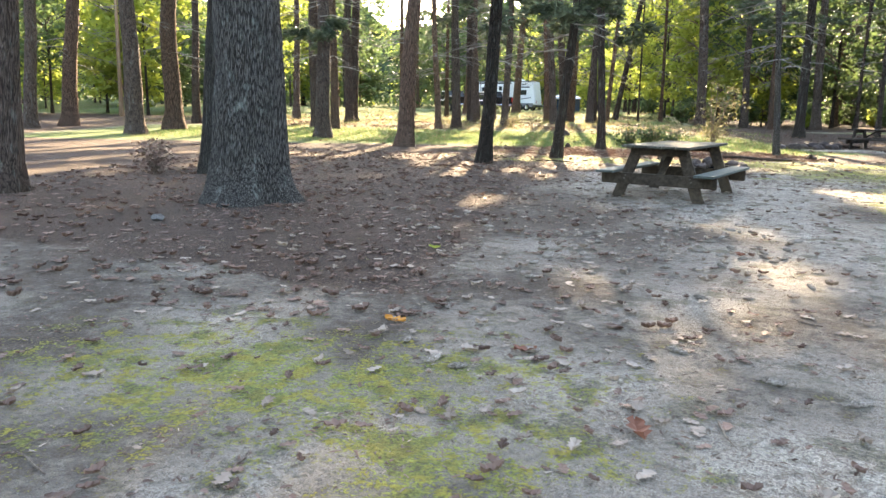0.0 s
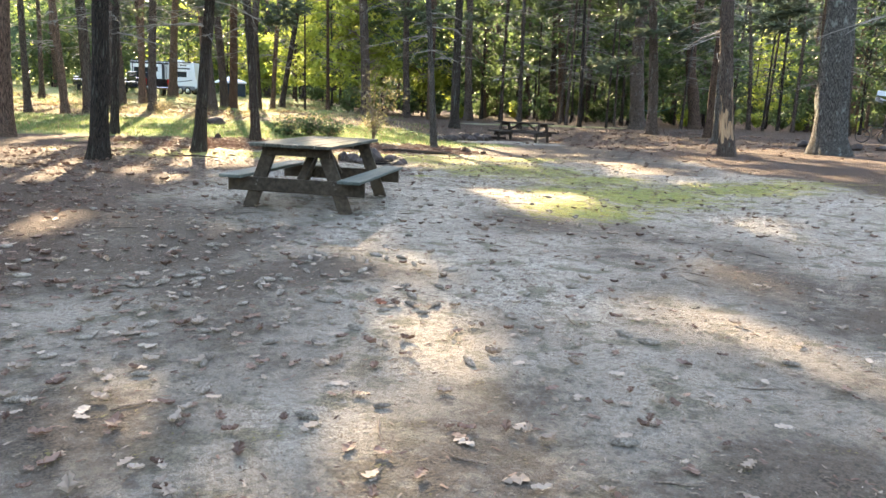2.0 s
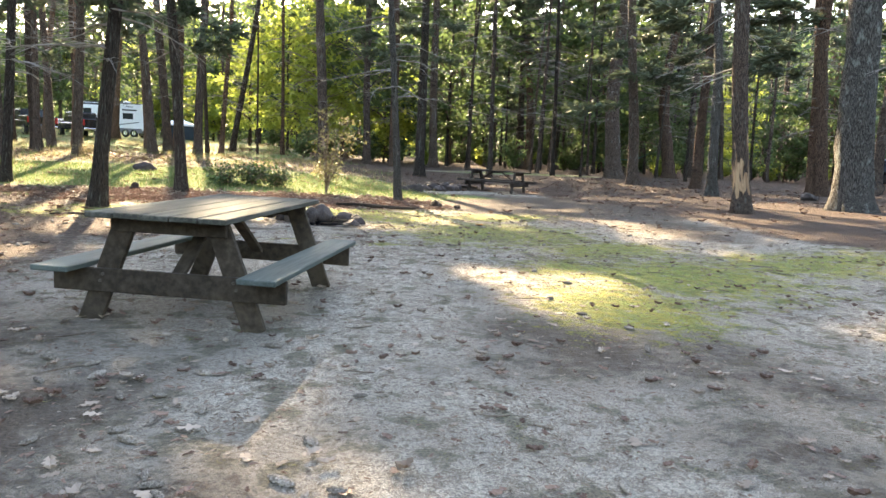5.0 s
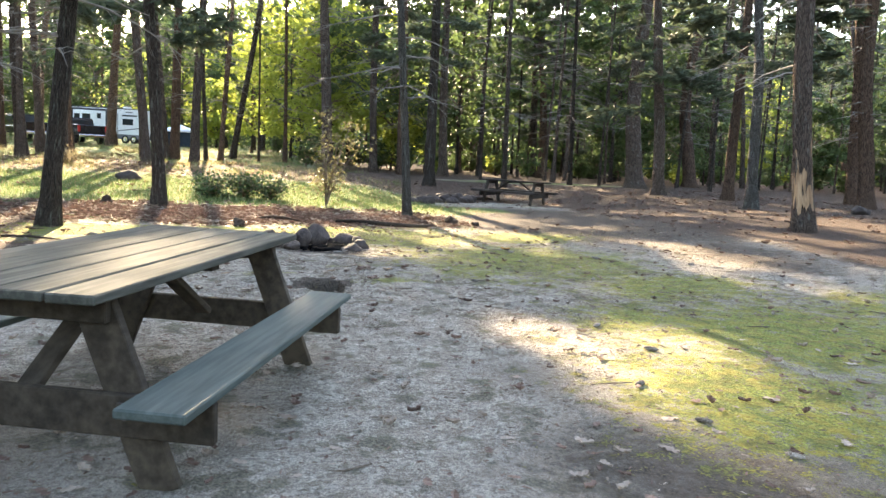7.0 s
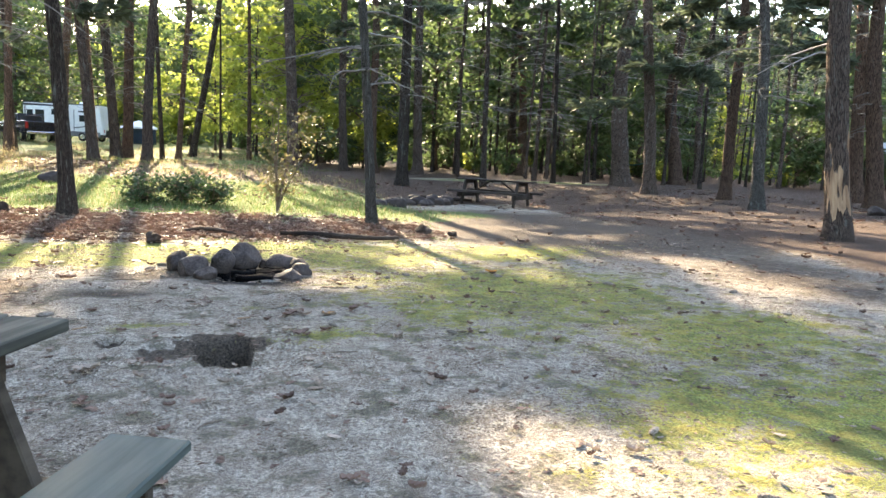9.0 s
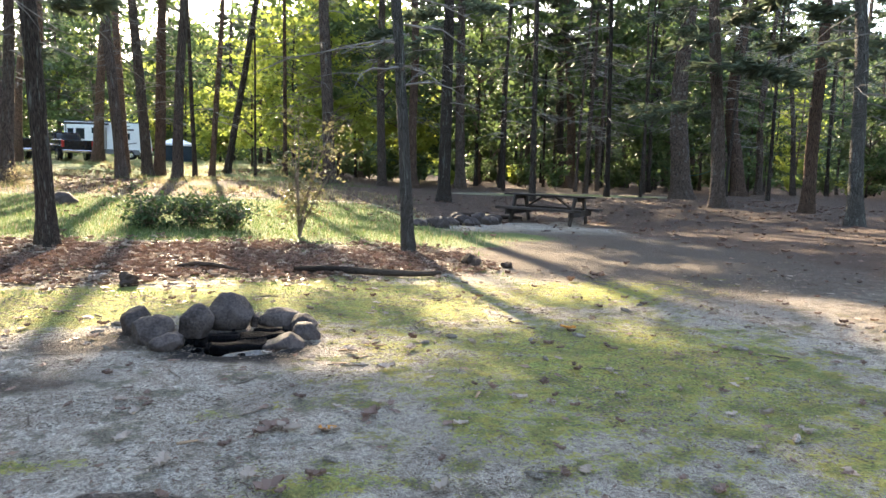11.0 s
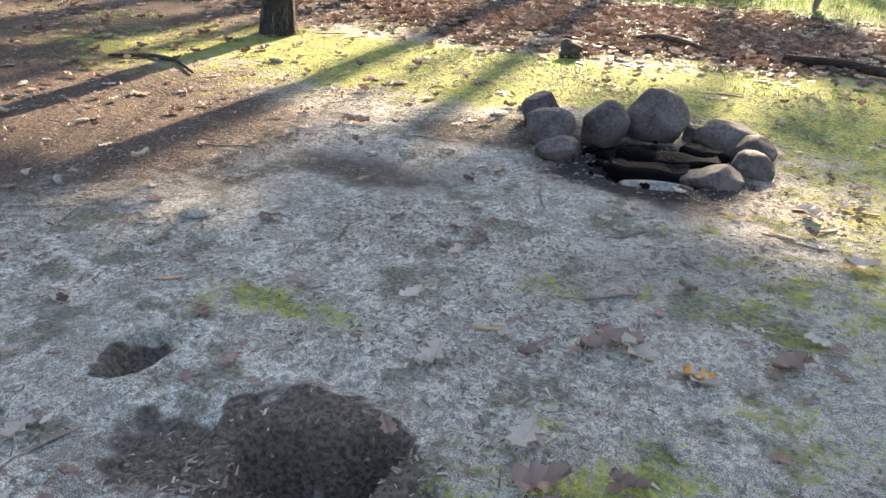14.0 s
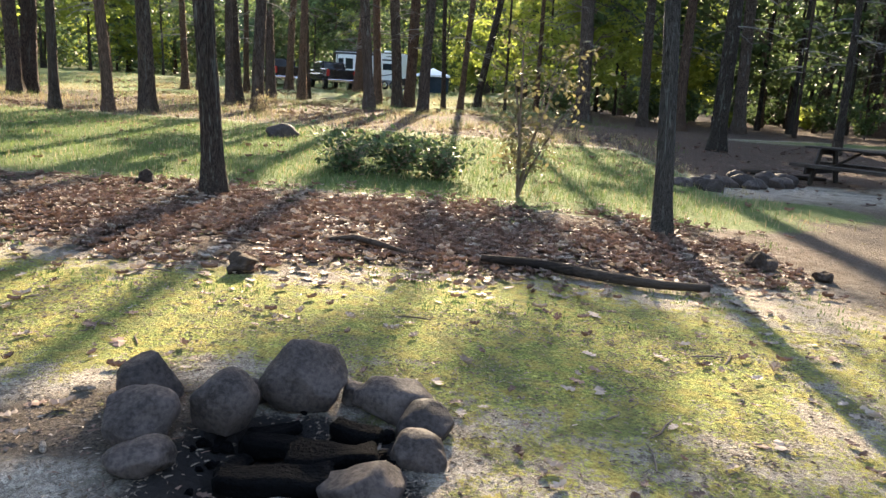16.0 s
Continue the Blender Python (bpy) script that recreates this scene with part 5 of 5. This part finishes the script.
NEAR = inside(2.5, 9.5, 12.5, 19.5, lambda x, y: 0.1 + 0.9 * smooth(-0.15, 0.3, noise.noise((x * 1.6, y * 1.6, 14.0))))
bits("ground_litter", "fine dark crumbs on pale sand", 24000, NEAR, 0.021, TWIG, 44)
bits("ground_litter", "pale grit on sand", 9000, NEAR, 0.015, LITTER_PALE, 45)

carpet("leaf_litter", "bleached leaves in the leaf bed", 1900, inside(-1.5, 9.2, 19.6, 25.4, lambda x, y: max(0, bump_at(x, y, 4.6, 22.3, 4.6, 1.8) - 0.08)), 0.11, LITTER_PALE, 6)

# single leaves that stand out
lr = random.Random(31)
for x, y, s, mat, text in ((0.62, 3.0, 0.15, LEAF_ORANGE, "bright orange fallen leaf on moss"), (1.45, 2.65, 0.13, LEAF_RED, "rusty red oak leaf on sand"),
                           (1.98, 1.7, 0.17, LEAF_RED, "curled red-brown oak leaf on sand"), (0.42, 5.5, 0.12, LEAF_LIME, "yellow-green fresh leaf on needle duff"),
                           (5.10, 15.05, 0.14, LITTER_PALE, "pinkish dry leaf by the pit"),                            (5.9, 15.3, 0.10, LEAF_ORANGE, "small orange leaf on sand"), (8.35, 17.4, 0.14, LEAF_ORANGE, "orange leaf on sunlit moss"),
                           (3.3, 5.8, 0.12, LEAF_RED, "reddish leaf on sand"), (4.18, 13.97, 0.16, LITTER_PALE, "pale dry oak leaf on trodden sand"),
                           (4.44, 14.05, 0.10, LITTER_PALE, "small pale leaf on trodden sand"), (5.63, 15.41, 0.16, LITTER, "dark curled leaf on sand"),
                           (5.70, 15.36, 0.15, LITTER_PALE, "pale leaf beside dark curled leaves"), (5.57, 15.35, 0.13, LITTER, "dark curled leaf on sand"), (5.48, 14.80, 0.13, LITTER_PALE, "tan oak leaf on sand"),
                           (5.57, 14.66, 0.16, LITTER, "dark broken leaf on mossy sand"), (6.16, 15.49, 0.15, LITTER, "dark brown leaf on sand"), (5.9, 15.28, 0.13, LITTER_PALE, "pale dry oak leaf on sand"),
                           (2.56, 15.18, 0.14, LITTER_PALE, "pinkish oak leaf on needle duff"), (6.29, 16.91, 0.17, LITTER_PALE, "pale oak leaf near the fire ring"), (5.16, 14.15, 0.13, LITTER, "brown leaf on the ramp of the pit"),
                           (6.45, 16.4, 0.15, LITTER_PALE, "pale oak leaf on sand"), (6.75, 16.9, 0.14, LITTER_PALE, "pale oak leaf on mossy sand")):
    vv, ff = [], []
    oak_leaf((0, 0, 0), 0, s, 0.6, lr, vv, ff)
    ob = put_mesh("oak_leaf", polys("oak_leaf", vv, ff), mat)
    ob.matrix_world = pose(4.90, 14.56, land(4.9, 14.5) - 0.10, 0, 62, 75) if "pit" in text and s > 0.19 else pose(x, y, fine(x, y) + 0.008, 0, 0, lr.uniform(0, 360))
    tagged(ob, text, "leaf", "single leaves on the ground")


def cone_mesh(r):
    bm = bmesh.new()
    bmesh.ops.create_uvsphere(bm, u_segments=12, v_segments=16, radius=1)
    for v in bm.verts:
        u = v.co.z
        k = 1 + 0.16 * math.sin(u * 22 + math.atan2(v.co.y, v.co.x) * 3)
        v.co = (v.co.x * 0.018 * k, v.co.y * 0.018 * k, u * 0.062)
    bmesh.ops.rotate(bm, matrix=Matrix.Rotation(radians(90), 3, "Y"), verts=bm.verts)
    me = bpy.data.meshes.new("pine_cone")
    bm.to_mesh(me)
    bm.free()
    return me


cone = cone_mesh(lr)
for i in range(230):
    x, y = (lr.gauss(2.6, 1.1), lr.gauss(6.8, 1.5)) if i < 110 else (lr.uniform(-1, 12), lr.uniform(0, 19))
    if math.hypot(x - 4.97, y - 14.45) < 0.4 or math.hypot(x - 5.45, y - 17.35) < 0.9:
        continue
    ob = put_mesh("pine_cone", cone, CONE)
    ob.matrix_world = pose(x, y, fine(x, y) + 0.016, 0, lr.uniform(-6, 6), lr.uniform(0, 360)) @ Matrix.Scale(lr.uniform(0.7, 1.15), 4)
    tagged(ob, "closed brown pine cone lying on the ground", "pine cone", "pine cones on the ground")

twig_meshes = []
for i in range(8):
    bm = bmesh.new()
    ln = lr.uniform(0.12, 0.4)
    tube(bm, [Vector(((u - 0.5) * ln, 0.02 * lr.uniform(-1, 1), 0.004 * lr.uniform(-1, 1))) for u in (0, 0.33, 0.66, 1)], (0.004, 0.006, 0.005, 0.002), 5)
    me = bpy.data.meshes.new("twig")
    bm.to_mesh(me)
    bm.free()
    twig_meshes.append(me)
for i in range(160):
    x, y = lr.uniform(-1.5, 11), lr.uniform(-0.5, 20)
    if math.hypot(x - 4.97, y - 14.45) < 0.4 or math.hypot(x - 5.45, y - 17.35) < 0.8:
        continue
    ob = put_mesh("twig", twig_meshes[i % 8], TWIG)
    ob.matrix_world = pose(x, y, fine(x, y) + 0.008, 0, 0, lr.uniform(0, 360))
    tagged(ob, "small grey-brown dead twig on the ground", "twig", "twigs on the ground")

# pale chips of wood
for x, y, a in ((6.25, 17.0, 20), (6.35, 16.75, 40), (6.15, 16.6, -10), (6.55, 17.1, 5), (6.9, 15.75, 60), (5.2, 15.3, 15), (4.0, 15.1, 30)):
    bm = bmesh.new()
    box(bm, 0.11, 0.022, 0.010, Matrix(), 0.004)
    for v in bm.verts:
        v.co += Vector(noise.noise_vector(v.co * 30 + Vector((x * 3, y, 0)))) * 0.008
    ob = part("wood_chip", bm, BARE_WOOD)
    ob.matrix_world = pose(x, y, fine(x, y) + 0.008, 0, 0, a)
    tagged(ob, "pale split wood chip near the fire ring", "wood chip", "chips of split wood")


def blades(name, label, count, place, height, mat, seed):
    r = random.Random(seed)
    verts, faces = [], []
    for _ in range(count):
        x, y = place(r)
        z, a, h = fine(x, y) - 0.01, r.uniform(0, 6.283), height * r.uniform(0.4, 1.3)
        w, b = 0.0045 + 0.002 * r.random(), r.uniform(0.1, 0.7) * h
        c, s = math.cos(a), math.sin(a)
        k = len(verts)
        verts += [(x - s * w, y + c * w, z), (x + s * w, y - c * w, z), (x + c * b * 0.35 + s * w * 0.7, y + s * b * 0.35 - c * w * 0.7, z + h * 0.6),
                  (x + c * b * 0.35 - s * w * 0.7, y + s * b * 0.35 + c * w * 0.7, z + h * 0.6), (x + c * b, y + s * b, z + h)]
        faces += [(k, k + 1, k + 2, k + 3), (k + 3, k + 2, k + 4)]
    return tagged(put_mesh(name, polys(name, verts, faces), mat), label, "grass", kind="stuff")


blades("grass", "thin green grass in a sunlit glade", 60000, inside(-16, 11, 23.5, 36, lambda x, y: smooth(23.6, 25.5, y) * smooth(36, 31, y) * smooth(11, 8.5, x)), 0.085, GRASS, 1)
blades("grass", "short green grass among the leaf litter", 5000, inside(-2, 9.5, 19.4, 24.5, lambda x, y: smooth(0.1, 0.4, noise.noise((x * 1.3, y * 1.3, 2.0)))), 0.04, GRASS, 2)
blades("grass", "dry pale grass in a sunlit glade", 16000, inside(-16, 11, 24, 40, lambda x, y: 0.6), 0.10, STRAW, 3)
blades("grass", "tall dry grass beyond the glade", 16000, inside(-22, 9, 35, 66, lambda x, y: smooth(-0.1, 0.3, noise.noise((x * 0.5, y * 0.3, 17.0)))), 0.22, STRAW, 6)
blades("grass", "green grass beyond the glade", 12000, inside(-22, 12, 35, 68, lambda x, y: smooth(-0.1, 0.3, noise.noise((x * 0.5, y * 0.3, 27.0)))), 0.22, GRASS, 7)
blades("moss_fringe", "short green moss shoots on sand", 30000, inside(-1.5, 13, 0.5, 21, lambda x, y: 0.02 + max(0.0, masks(x, y)[0] - 0.3)), 0.011, GRASS, 4)
